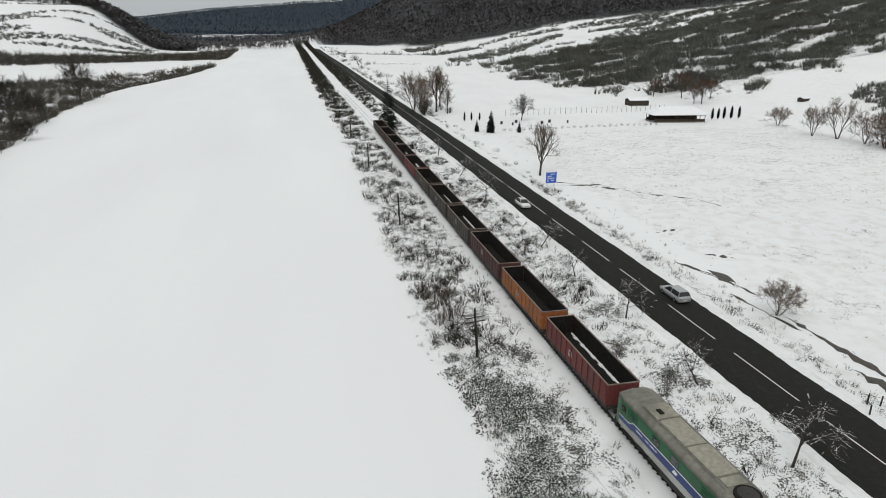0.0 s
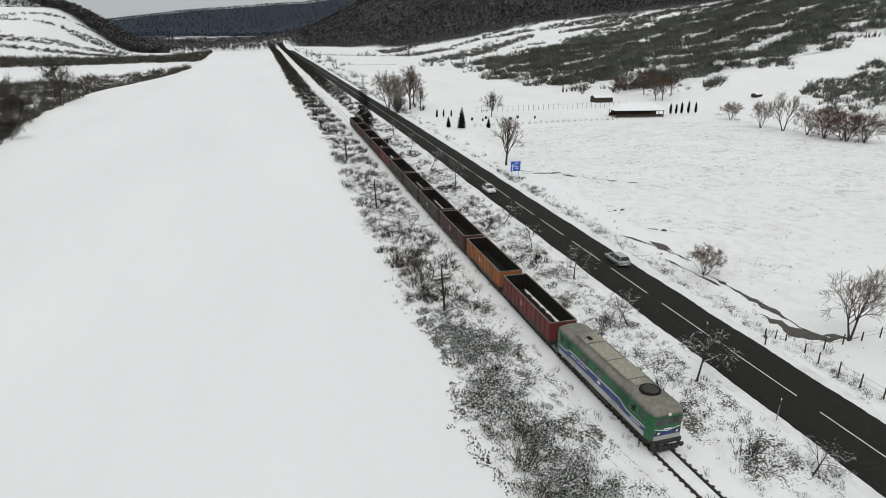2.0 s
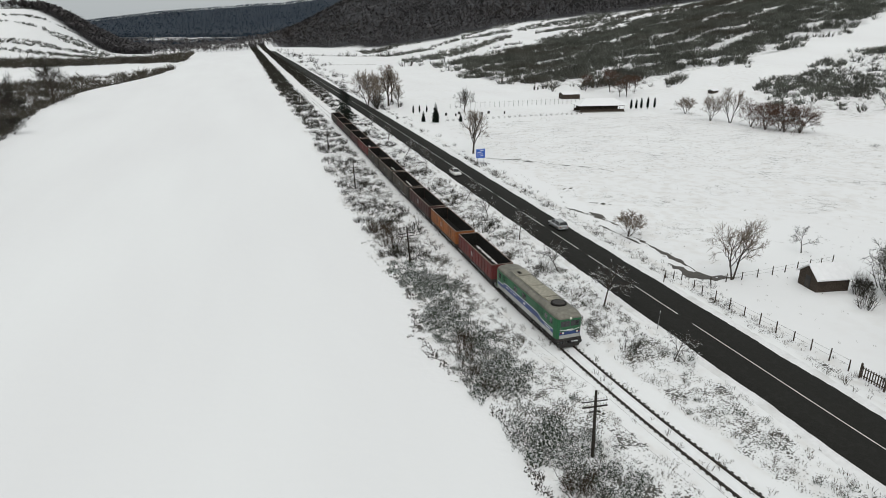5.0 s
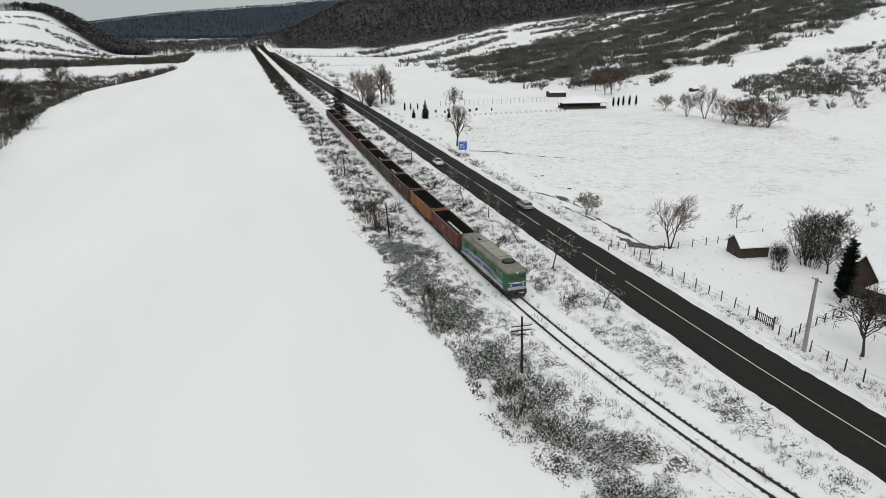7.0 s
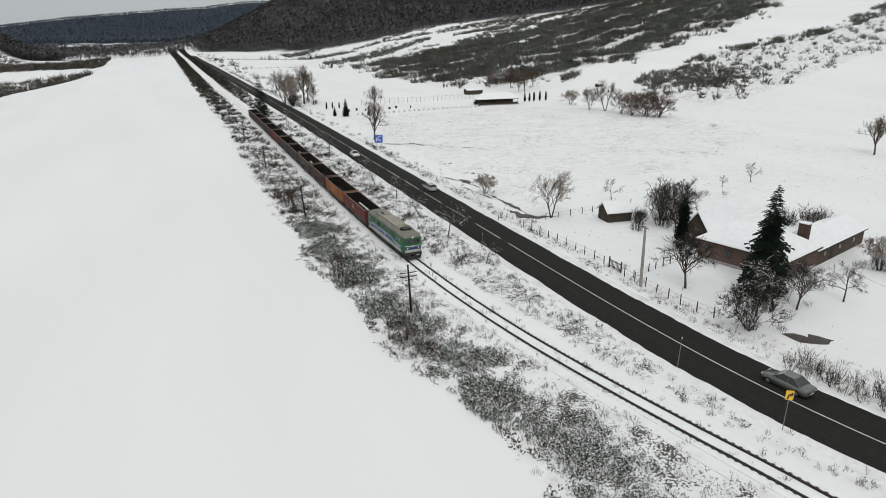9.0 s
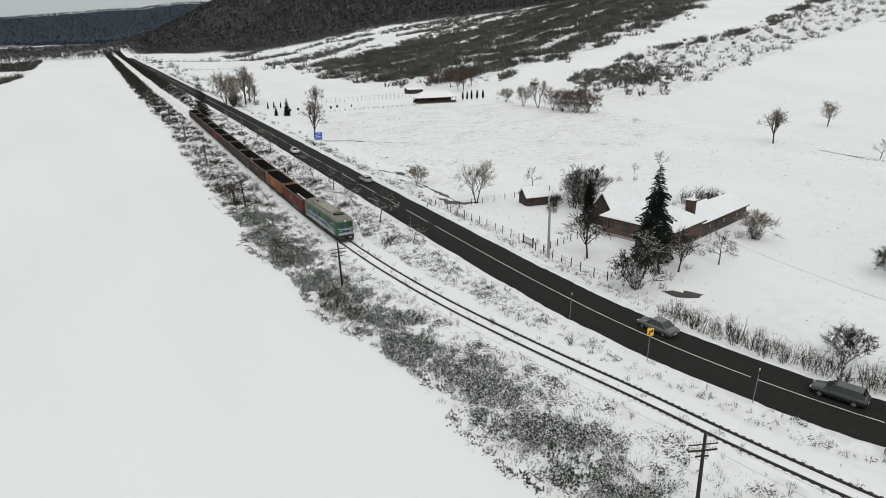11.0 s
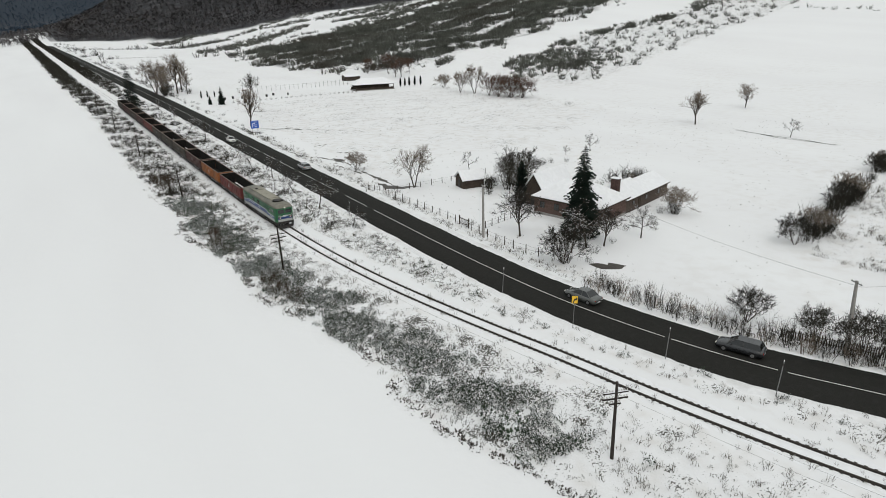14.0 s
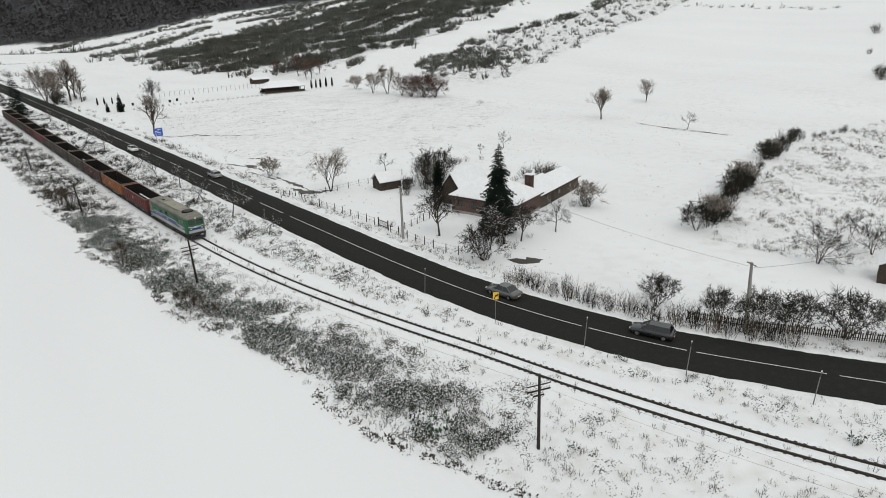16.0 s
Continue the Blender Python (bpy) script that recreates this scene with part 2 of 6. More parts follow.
# ---- mesh building ----
class Buf:
    """Gathers vertices and faces of one mesh."""

    def __init__(self):
        self.v, self.f = [], []

    def add(self, verts, faces):
        k = len(self.v)
        self.v += [tuple(p) for p in verts]
        self.f += [tuple(i + k for i in q) for q in faces]
        return self

    def box(self, cx, cy, cz, sx, sy, sz, bevel=0.0, m=None):
        """A box with its middle at c; bevel cuts its upright and level edges."""
        if bevel:
            bm = bmesh.new()
            bmesh.ops.create_cube(bm, size=1.0, matrix=Matrix.Diagonal((sx, sy, sz, 1)))
            bmesh.ops.bevel(bm, geom=bm.edges[:], offset=bevel, segments=1, affect="EDGES")
            verts, faces = [v.co.copy() for v in bm.verts], [[v.index for v in q.verts] for q in bm.faces]
            bm.free()
        else:
            verts = [Vector((x * sx / 2, y * sy / 2, z * sz / 2)) for z in (-1, 1) for y in (-1, 1) for x in (-1, 1)]
            faces = [(0, 2, 3, 1), (4, 5, 7, 6), (0, 1, 5, 4), (2, 6, 7, 3), (0, 4, 6, 2), (1, 3, 7, 5)]
        move = Matrix.Translation((cx, cy, cz)) @ (m or Matrix())
        return self.add([move @ p for p in verts], faces)

    def tube(self, points, radii, sides=6, caps=True):
        points = [Vector(p) for p in points]
        verts, faces = [], []
        for i, p in enumerate(points):
            way = (points[min(i + 1, len(points) - 1)] - points[max(i - 1, 0)]).normalized()
            a = way.orthogonal().normalized()
            if abs(way.z) < 0.99:
                a = way.cross(Vector((0, 0, 1))).normalized()
            b = way.cross(a)
            r = radii[i] if isinstance(radii, (list, tuple)) else radii
            verts += [p + r * (math.cos(2 * math.pi * (k + 0.5) / sides) * a + math.sin(2 * math.pi * (k + 0.5) / sides) * b) for k in range(sides)]
        for i in range(len(points) - 1):
            for k in range(sides):
                j = (k + 1) % sides
                faces.append((i * sides + k, i * sides + j, (i + 1) * sides + j, (i + 1) * sides + k))
        if caps:
            faces += [tuple(range(sides))[::-1], tuple(range((len(points) - 1) * sides, len(points) * sides))]
        return self.add(verts, faces)

    def prism(self, outline, axis, lo, hi):
        """An outline of (a, b) pairs pushed along an axis from lo to hi."""
        put = {"x": lambda a, b, c: (c, a, b), "y": lambda a, b, c: (a, c, b), "z": lambda a, b, c: (a, b, c)}[axis]
        k = len(outline)
        verts = [put(a, b, lo) for a, b in outline] + [put(a, b, hi) for a, b in outline]
        faces = [tuple(range(k))[::-1], tuple(range(k, 2 * k))] + [(i, (i + 1) % k, k + (i + 1) % k, k + i) for i in range(k)]
        return self.add(verts, faces)

    def loft(self, rings, caps=True):
        k = len(rings[0])
        verts = [p for ring in rings for p in ring]
        faces = [(r * k + i, r * k + (i + 1) % k, (r + 1) * k + (i + 1) % k, (r + 1) * k + i) for r in range(len(rings) - 1) for i in range(k)]
        if caps:
            faces += [tuple(range(k))[::-1], tuple(range((len(rings) - 1) * k, len(rings) * k))]
        return self.add(verts, faces)

    def mesh(self, name, smooth_shade=False):
        me = bpy.data.meshes.new(name)
        me.from_pydata(self.v, [], self.f)
        bm = bmesh.new()
        bm.from_mesh(me)
        bmesh.ops.recalc_face_normals(bm, faces=bm.faces)
        bm.to_mesh(me)
        bm.free()
        if smooth_shade:
            me.shade_smooth()
        return me


def part(name, buf, mat, parent=None, label="", smooth_shade=False):
    """Links a mesh (or a gathered one) as one object under its parent."""
    me = buf.mesh(name, smooth_shade) if isinstance(buf, Buf) else buf
    if not me.materials:
        me.materials.append(mat)
    ob = new(name, me)
    if parent:
        ob.parent = parent
    return tagged(ob, label)


def thing(name, label, category, m=None, group="", kind=""):
    ob = new(name)
    ob.empty_display_size = 0.3
    if m:
        ob.matrix_basis = m
    return tagged(ob, label, category, group, kind)


def big_mesh(name, v, f, mat):
    """A mesh from arrays of vertices and triangles."""
    me = bpy.data.meshes.new(name)
    v, f = np.asarray(v, np.float32), np.asarray(f, np.int32)
    k = f.shape[1]
    me.vertices.add(len(v))
    me.vertices.foreach_set("co", v.ravel())
    me.loops.add(f.size)
    me.loops.foreach_set("vertex_index", f.ravel())
    me.polygons.add(len(f))
    me.polygons.foreach_set("loop_start", np.arange(0, f.size, k, dtype=np.int32))
    me.update(calc_edges=True)
    me.materials.append(mat)
    return me


def scattered(name, templates, places, scales, mat, rng, label, category, squash=None):
    """One object of kind stuff: small plants of a few templates strewn over places (x, y)."""
    places = np.asarray(places, float)
    z = height(places[:, 0], places[:, 1])
    which = rng.integers(0, len(templates), len(places))
    turn = rng.uniform(0, 2 * math.pi, len(places))
    vs, fs, k = [], [], 0
    for i, (tv, tf) in enumerate(templates):
        mine = which == i
        if not mine.any():
            continue
        c, s, sc = np.cos(turn[mine])[:, None], np.sin(turn[mine])[:, None], np.asarray(scales)[mine][:, None]
        x = (tv[:, 0] * c - tv[:, 1] * s) * sc + places[mine, 0][:, None]
        y = (tv[:, 0] * s + tv[:, 1] * c) * sc + places[mine, 1][:, None]
        zz = tv[:, 2] * sc + z[mine][:, None] - 0.05 * sc
        vs.append(np.stack([x, y, zz], -1).reshape(-1, 3))
        fs.append((tf[None] + (np.arange(mine.sum()) * len(tv))[:, None, None]).reshape(-1, 3) + k)
        k += len(vs[-1])
    ob = new(name, big_mesh(name, np.concatenate(vs), np.concatenate(fs), mat))
    return tagged(ob, label, category, kind="stuff")


# ---- the lie of the land ----
def smooth(a, b, v):
    u = np.clip((v - a) / (b - a), 0.0, 1.0)
    return u * u * (3 - 2 * u)


TRACK_Y = (-900, -260, -120, -88, -68, -55, -46, -33, -21, -15, -8, 2, 17, 33, 45, 60, 230, 340, 500, 850, 1250, 2500)
TRACK_X = (700, 150, 55, 34, 23.8, 18.4, 15.2, 11.5, 8.8, 7.3, 5.7, 3.7, 1.7, 0.6, 0.15, 0, 0, -1.5, -2.6, -4.2, -9, -60)
ROAD_Y = (-900, -260, -120, -80, -60, -50, -42, -36, -26, -18, -10, 0, 12, 25, 220, 330, 450, 600, 760, 1250, 2500)
ROAD_X = (760, 192, 82, 51, 37.5, 31.4, 27.2, 24.2, 20.8, 19.0, 17.9, 17.25, 16.95, 16.9, 16.8, 15.6, 14.6, 13.6, 11.5, 8.5, -40)
EDGE_Y = (-900, 60, 180, 280, 370, 408, 462, 520, 853, 1180, 4000)
EDGE_X = (-80, -80, -95, -107, -105, -97, -88.5, -83, -88, -106, -106)
FOOT_Y = (-900, -100, 30, 100, 170, 250, 300, 400, 600, 890, 1150, 1500, 4000)
FOOT_X = (520, 300, 230, 222, 196, 178, 160, 138, 145, 158, 70, 40, 420)


def spline(y, ky, kx):
    """A smooth line x(y) through the knots."""
    ky, kx = np.array(ky, float), np.array(kx, float)
    y = np.asarray(y, float)
    m = np.gradient(kx, ky)
    i = np.clip(np.searchsorted(ky, y) - 1, 0, len(ky) - 2)
    h = ky[i + 1] - ky[i]
    u = np.clip((y - ky[i]) / h, 0, 1)
    return ((2 * u**3 - 3 * u**2 + 1) * kx[i] + (u**3 - 2 * u**2 + u) * h * m[i]
            + (3 * u**2 - 2 * u**3) * kx[i + 1] + (u**3 - u**2) * h * m[i + 1])


def track_x(y):
    return spline(y, TRACK_Y, TRACK_X)


def road_x(y):
    return spline(y, ROAD_Y, ROAD_X)


def mound(x, y, cx, cy, rx, ry, turn=0.0):
    c, s = math.cos(math.radians(turn)), math.sin(math.radians(turn))
    u, v = (x - cx) * c + (y - cy) * s, (y - cy) * c - (x - cx) * s
    return np.exp(-((u / rx) ** 2 + (v / ry) ** 2))


def wave(x, y):
    return (np.sin(x * 0.013 + 1.3 * np.sin(y * 0.006)) + np.sin(y * 0.011 + 1.7 * np.sin(x * 0.008) + 2)
            + 0.5 * np.sin(x * 0.031 + y * 0.023))


def height(x, y):
    """The lie of the land."""
    x, y = np.asarray(x, float), np.asarray(y, float)
    tx, rx = track_x(y), road_x(y)
    e = x - spline(y, FOOT_Y, FOOT_X)
    hill = 0.165 * 40 * np.logaddexp(0, e / 40) * (1 + 0.05 * wave(x, y))
    hill = 150 * np.tanh(hill / 150) - 1.1
    far = 101 * mound(x, y, -130, 2900, 560, 560) + 70 * mound(x, y, 360, 2750, 330, 480) + 42 * mound(x, y, 380, 1500, 260, 380) + 45 * mound(x, y, -900, 3400, 500, 400)
    far = far + 49 * mound(x, y, 225, 1300, 140, 190)
    left = 56 * smooth(-178, -292, x) * np.exp(-(((y - 1010) / 200) ** 2)) + 12 * mound(x, y, -640, 900, 330, 420) + 110 * mound(x, y, -1900, 1500, 800, 1500)
    left = left + 15 * mound(x, y, -250, 1650, 330, 170)
    flat = -0.35 * smooth(2.2, 5.0, tx - x) - 0.2 * smooth(2.2, 5.0, x - tx) * smooth(4.6, 6.5, np.abs(x - rx)) - 0.35 * smooth(6.0, 8.5, x - rx)
    river = -2.4 * smooth(0, 12, spline(y, EDGE_Y, EDGE_X) - x)
    drop = -4.0 * smooth(870, 1000, y) * smooth(10, -60, x)
    base = flat + river + drop
    base = base + 0.10 * wave(x * 3, y * 3) * smooth(12, 60, np.abs(x - 8))
    return base + np.maximum(hill, 0) * smooth(0, 40, e + 40) + far + left


def inside(x, y, poly):
    """Which of the points lie in a polygon."""
    x, y = np.asarray(x, float), np.asarray(y, float)
    odd = np.zeros(x.shape, bool)
    for (ax, ay), (bx, by) in zip(poly, poly[1:] + poly[:1]):
        cross = (ay > y) != (by > y)
        odd ^= cross & (x < (bx - ax) * (y - ay) / (by - ay + 1e-9) + ax)
    return odd


def patchy(x, y, size):
    """Smooth patches between 0 and 1."""
    k = 6.283 / size
    w = np.sin(k * x + 2.1 * np.sin(0.7 * k * y)) + np.sin(1.1 * k * y + 1.9 * np.sin(0.6 * k * x + 1)) + 0.6 * np.sin(2.3 * k * (x - y))
    return np.clip(0.5 + w / 4.2, 0, 1)


SCRUB_A = [(118, 420), (122, 350), (145, 308), (165, 273), (196, 288), (239, 299), (285, 308), (327, 330), (405, 346), (513, 411), (640, 480), (760, 600), (620, 740),
           (501, 690), (421, 640), (345, 605), (291, 600), (240, 560), (190, 560), (150, 500)]
SCRUB_B = [(177, 190), (182, 160), (203, 157), (242, 171), (298, 183), (363, 196), (404, 195), (500, 215), (640, 240), (600, 330), (468, 283), (412, 272), (371, 269), (334, 273), (295, 272), (261, 257), (232, 245), (210, 241)]
B_TOP_X = (177, 213, 232, 261, 295, 334, 371, 412, 468, 600)
B_TOP_Y = (200, 243, 245, 257, 272, 273, 269, 272, 283, 330)
SCRUB_C = [(57, -20), (73, -17), (98, -9), (121, -5), (156, 0), (260, -10), (260, -120), (70, -80), (60, -40)]
RIVER_A = [(-82, 60), (-88, 110), (-97, 180), (-107, 240), (-109, 280), (-109, 325), (-107, 370), (-99, 408), (-90, 462), (-84, 520), (-84, 690), (-98, 690), (-100, 560), (-125, 490), (-150, 450), (-185, 410), (-215, 330), (-180, 150), (-150, 60)]
RIVER_B = [(-330, 520), (-227, 585), (-178, 628), (-120, 672), (-84, 690), (-88, 860), (-104, 870), (-125, 760), (-190, 705), (-250, 665), (-350, 620)]
HILL_WOOD = [(-300, 985), (-262, 962), (-225, 935), (-190, 905), (-165, 900), (-150, 960), (-175, 1080), (-230, 1180), (-320, 1180), (-322, 1000)]
FOREST_X = (20, 90, 135, 153, 227, 300, 380, 480, 590, 700, 900, 1400)
FOREST_Y = (1060, 1000, 960, 900, 890, 905, 930, 950, 850, 690, 560, 520)


def woodland(x, y):
    """Where forest stands: on the hill beyond the fields, and on the far ridges."""
    edge = np.interp(x, FOREST_X, FOREST_Y) + 22 * (patchy(x, y, 90) - 0.5)
    a = (y > edge) & (x > 22 + 0 * y)
    fields = (np.abs(y - 1640 + 0.5 * (x + 150) - 25 * np.sin(x * 0.02)) < 26) & (x < -90) | (np.abs(y - 1700 - 0.4 * x) < 30) & (np.abs(x + 40) < 45) | (np.abs(y - 1545 + 0.4 * (x + 150)) < 20) & (np.abs(x + 170) < 60)
    b = (y > 1330 + 120 * patchy(x, y, 300)) & ~fields
    return a | b | inside(x, y, HILL_WOOD)


def field_rim(y):
    """How much farther the weeds reach into the field where the track bends."""
    return 4.3 * smooth(5, -42, y)


def verge(x, y):
    """How rough the ground is, from clean snow (0) to weeds and bushes (1)."""
    t, r = x - track_x(y), x - road_x(y)
    left = smooth(-13.5, -11.0, t + 1.2 * np.sin(y * 0.21) + field_rim(y)) * smooth(-1.7, -3.2, t)
    mid = smooth(2.2, 4.0, t) * smooth(-4.6, -6.2, r)
    right = smooth(4.9, 5.6, r) * smooth(11.5 + 5 * smooth(0, -15, y), 7.0, r) * 0.85
    out = np.maximum(np.maximum(left * (0.72 + 0.3 * smooth(-40, -22, y)), mid * (0.8 + 0.2 * smooth(-20, 10, y))), right) * (0.55 + 0.45 * patchy(x, y, 9))
    out = np.maximum(out, left * 0.9 * smooth(-35, -25, y) * smooth(70, 55, y) * np.exp(-(((t + 8.5 + 0.75 * field_rim(y)) / 3.2) ** 2)))
    rail = 0.25 * smooth(2.4, 1.2, np.abs(t))
    rows = 0.72 * inside(x, y, [(30, 60), (36, 190), (95, 200), (135, 195), (150, 100), (90, 70)]) * (0.4 + 0.6 * patchy(x, y, 30))
    c = 0.62 * inside(x, y, SCRUB_C) + 0.72 * inside(x, y, SCRUB_B) + 0.75 * inside(x, y, SCRUB_A)
    d = 0.6 * inside(x, y, RIVER_A) + 0.6 * inside(x, y, RIVER_B)
    open_land = 0.4 * smooth(26, 34, r + 17) * patchy(x, y, 55) * smooth(400, 200, x)
    return np.clip(np.maximum.reduce([out, rail + 0 * out, rows, c, d, open_land]), 0, 1)


def steps(*runs):
    out = []
    for a, b, s in runs:
        out += list(np.arange(a, b, s))
    return np.array(out)


gx = steps((-4200, -1200, 150), (-1200, -400, 40), (-400, -130, 15), (-130, -30, 4), (-30, 46, 0.8), (46, 130, 4), (130, 700, 14), (700, 1500, 40), (1500, 4300, 150))
gy = steps((-2500, -300, 110), (-300, -100, 12), (-100, 140, 1.0), (140, 330, 4), (330, 1300, 14), (1300, 2500, 45), (2500, 4900, 110))
mx, my = np.meshgrid(gx, gy)
mz = height(mx, my)
rough = verge(mx, my)
near = (np.abs(mx - 8) < 45) & (my > -110) & (my < 300)
on_bed = np.abs(mx - track_x(my))
mz = mz - 0.07 * smooth(2.6, 1.7, on_bed) * (my < 1400) + near * smooth(1.7, 2.8, on_bed) * rough * 0.22 * (np.sin(mx * 2.1 + 1.7 * np.sin(my * 1.3)) * np.sin(my * 1.7 + 1.1 * np.sin(mx * 1.9)))
# the roadbed lies just under the asphalt
slope = (road_x(my + 1) - road_x(my - 1)) / 2
mz = np.where(np.abs(mx - road_x(my)) / np.sqrt(1 + slope**2) < 5.0, np.where((my < 1400) & (mz < 1.5), np.minimum(mz, -0.1), mz), mz)
gv = np.stack([mx, my, mz], -1).reshape(-1, 3)
ny, nx = mx.shape
ii = (np.arange(ny - 1)[:, None] * nx + np.arange(nx - 1)[None]).ravel()
gf = np.stack([ii, ii + 1, ii + nx + 1, ii + nx], -1)
ground_mesh = big_mesh("ground", gv, gf, ground_material())
ground_mesh.shade_smooth()
ground_mesh.attributes.new("rough_grass", "FLOAT", "POINT").data.foreach_set("value", rough.ravel().astype(np.float32))
soft_edge = sum(woodland(mx + dx, my + dy) * 1.0 for dx in (-12, -4, 4, 12) for dy in (-14, -5, 5, 14)) / 16
wood_mask = np.maximum(smooth(0.2, 0.7, soft_edge), 0.6 * inside(mx, my, SCRUB_A) * smooth(0.35, 0.7, patchy(mx * 0.6, my, 46)))
ground_mesh.attributes.new("woodland", "FLOAT", "POINT").data.foreach_set("value", wood_mask.ravel().astype(np.float32))
# mask for the painted haze blue, growing with y
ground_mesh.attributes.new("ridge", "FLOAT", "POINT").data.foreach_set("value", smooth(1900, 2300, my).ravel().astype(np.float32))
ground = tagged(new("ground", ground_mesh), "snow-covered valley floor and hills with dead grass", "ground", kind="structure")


def ribbon(line, offsets, ys, z):
    """A strip along a line x(y): rows of points at offsets across it. Returns arrays."""
    ys = np.asarray(ys, float)
    x = line(ys)
    dx = np.gradient(x, ys)
    nxv, nyv = 1 / np.sqrt(1 + dx**2), -dx / np.sqrt(1 + dx**2)
    o = np.asarray(offsets, float)
    zz = np.broadcast_to(np.asarray(z, float), (len(ys), len(o)))
    v = np.stack([x[:, None] + nxv[:, None] * o, ys[:, None] + nyv[:, None] * o, zz], -1).reshape(-1, 3)
    k = len(o)
    i = (np.arange(len(ys) - 1)[:, None] * k + np.arange(k - 1)[None]).ravel()
    return v, np.stack([i, i + 1, i + k + 1, i + k], -1)


ys_long = steps((-240, -90, 5), (-90, 120, 1.5), (120, 400, 6), (400, 1401, 25))
ROAD_HALF = 4.0
prof = [-ROAD_HALF - 0.15, -ROAD_HALF, -2.0, 0, 2.0, ROAD_HALF, ROAD_HALF + 0.15]
rv, rf = ribbon(road_x, prof, ys_long, [-0.12, 0.03, 0.06, 0.08, 0.06, 0.03, -0.12])
edge_rng = np.random.default_rng(5)
rv = rv.reshape(len(ys_long), len(prof), 3)
rv[:, (0, 1, 5, 6), 0] += edge_rng.normal(0, 0.06, (len(ys_long), 4))
road = tagged(new("road", big_mesh("road", rv.reshape(-1, 3), rf, ASPHALT)), "wet dark asphalt two-lane road cleared of snow", "road", kind="structure")


for side in (-1, 1):
    o = np.array([3.86, 4.0, 4.3, 5.0, 6.0]) * side
    bank_y = steps((-240, -90, 5), (-90, 160, 0.6), (160, 420, 5), (420, 1401, 25))
    bv, bf = ribbon(road_x, o, bank_y, [0.0, 0.07, 0.1, 0.07, -0.3])
    bv = bv.reshape(len(bank_y), 5, 3)
    bv[:, :2, 0] += edge_rng.normal(0, 0.05, (len(bank_y), 1)) + 0.09 * np.sin(bank_y * 0.45)[:, None]
    bv[:, 1:4, 2] += edge_rng.normal(0, 0.018, (len(bank_y), 3))
    me = big_mesh("road_snowbank", bv.reshape(-1, 3), bf, BANK)
    me.shade_smooth()
    tagged(new("road_snowbank", me), "low ridge of ploughed snow along the road edge", "snow", kind="structure")


def road_mark(y0, y1, off, wide):
    ys = np.linspace(y0, y1, max(3, int(abs(y1 - y0) / 2) + 2))
    v, f = ribbon(road_x, [off - wide / 2, off + wide / 2], ys, 0.088 - 0.017 * abs(off))
    v2 = v.copy()
    v2[:, 2] += 0.006
    n = len(v)
    rows = len(ys)
    rim = [(2 * i, 2 * i + 2, n + 2 * i + 2, n + 2 * i) for i in range(rows - 1)] + [(2 * i + 3, 2 * i + 1, n + 2 * i + 1, n + 2 * i + 3) for i in range(rows - 1)]
    me = big_mesh("lane_mark", np.concatenate([v, v2]), np.concatenate([f + n, np.array(rim)]), LINE)
    return part("lane_mark", me, LINE, road)


dash = 35.6
while dash < 620:
    road_mark(dash, dash + 8.9, 0.0, 0.14)
    dash += 12.0
road_mark(-25.4, 33.0, 0.0, 0.13)
road_mark(-35.6, -26.1, 0.0, 0.13)
for k in range(8):
    road_mark(-46.5 - 11 * k, -36.4 - 11 * k, 0.0, 0.13)

# ---- railway ----
track = thing("railway_track", "single railway track half buried in snow", "railway track", kind="structure")
for side in (-1, 1):
    o = side * 0.7525
    v, f = ribbon(track_x, [o - 0.075, o - 0.07, o - 0.036, o - 0.036, o + 0.036, o + 0.036, o + 0.07, o + 0.075], ys_long,
                  [0.0, 0.03, 0.06, 0.19, 0.19, 0.06, 0.03, 0.0])
    bv, bf = ribbon(track_x, [o - 0.24, o - 0.13, o + 0.13, o + 0.24], ys_long, [-0.01, 0.095, 0.095, -0.01])
    part("ballast_strip", big_mesh("ballast_strip", bv, bf, BALLAST), BALLAST, track, "dark ballast showing beside the rail")
    part("rail", big_mesh("rail", v, f, STEEL), STEEL, track, "rusty steel rail with a worn head")
sl = Buf().box(0, 0, -0.02, 2.4, 0.24, 0.1)
for s in (-0.7525, 0.7525):
    sl.box(s * 1.08, 0, 0.09, 0.42, 0.22, 0.1)
sleeper_mesh = sl.mesh("sleeper")
sleeper_mesh.materials.append(SLEEPER)


def on_track(y):
    """Place and heading of the track at y."""
    d = (float(track_x(y + 0.5)) - float(track_x(y - 0.5)))
    return float(track_x(y)), math.degrees(math.atan2(-d, 1))


sleeper_y, rest_v, rest_f = -70.0, [], []
count = 0
base_v = np.array([v.co[:] for v in sleeper_mesh.vertices])
base_f = []
for p in sleeper_mesh.polygons:
    q = list(p.vertices)
    base_f += [(q[0], q[i], q[i + 1]) for i in range(1, len(q) - 1)]
base_f = np.array(base_f)
while sleeper_y < 420:
    x, turn = on_track(sleeper_y)
    z = -0.02 + 0.006 * math.sin(sleeper_y * 1.9)
    if count < 290:
        ob = part("sleeper", sleeper_mesh, SLEEPER, track)
        ob.matrix_basis = pose(x, sleeper_y, z, 0, 0, turn)
    else:
        a = math.radians(turn)
        w = base_v.copy()
        w[:, 0], w[:, 1] = base_v[:, 0] * math.cos(a) - base_v[:, 1] * math.sin(a) + x, base_v[:, 0] * math.sin(a) + base_v[:, 1] * math.cos(a) + sleeper_y
        w[:, 2] += z
        rest_f.append(base_f + len(base_v) * len(rest_v))
        rest_v.append(w)
    count += 1
    sleeper_y += 0.62
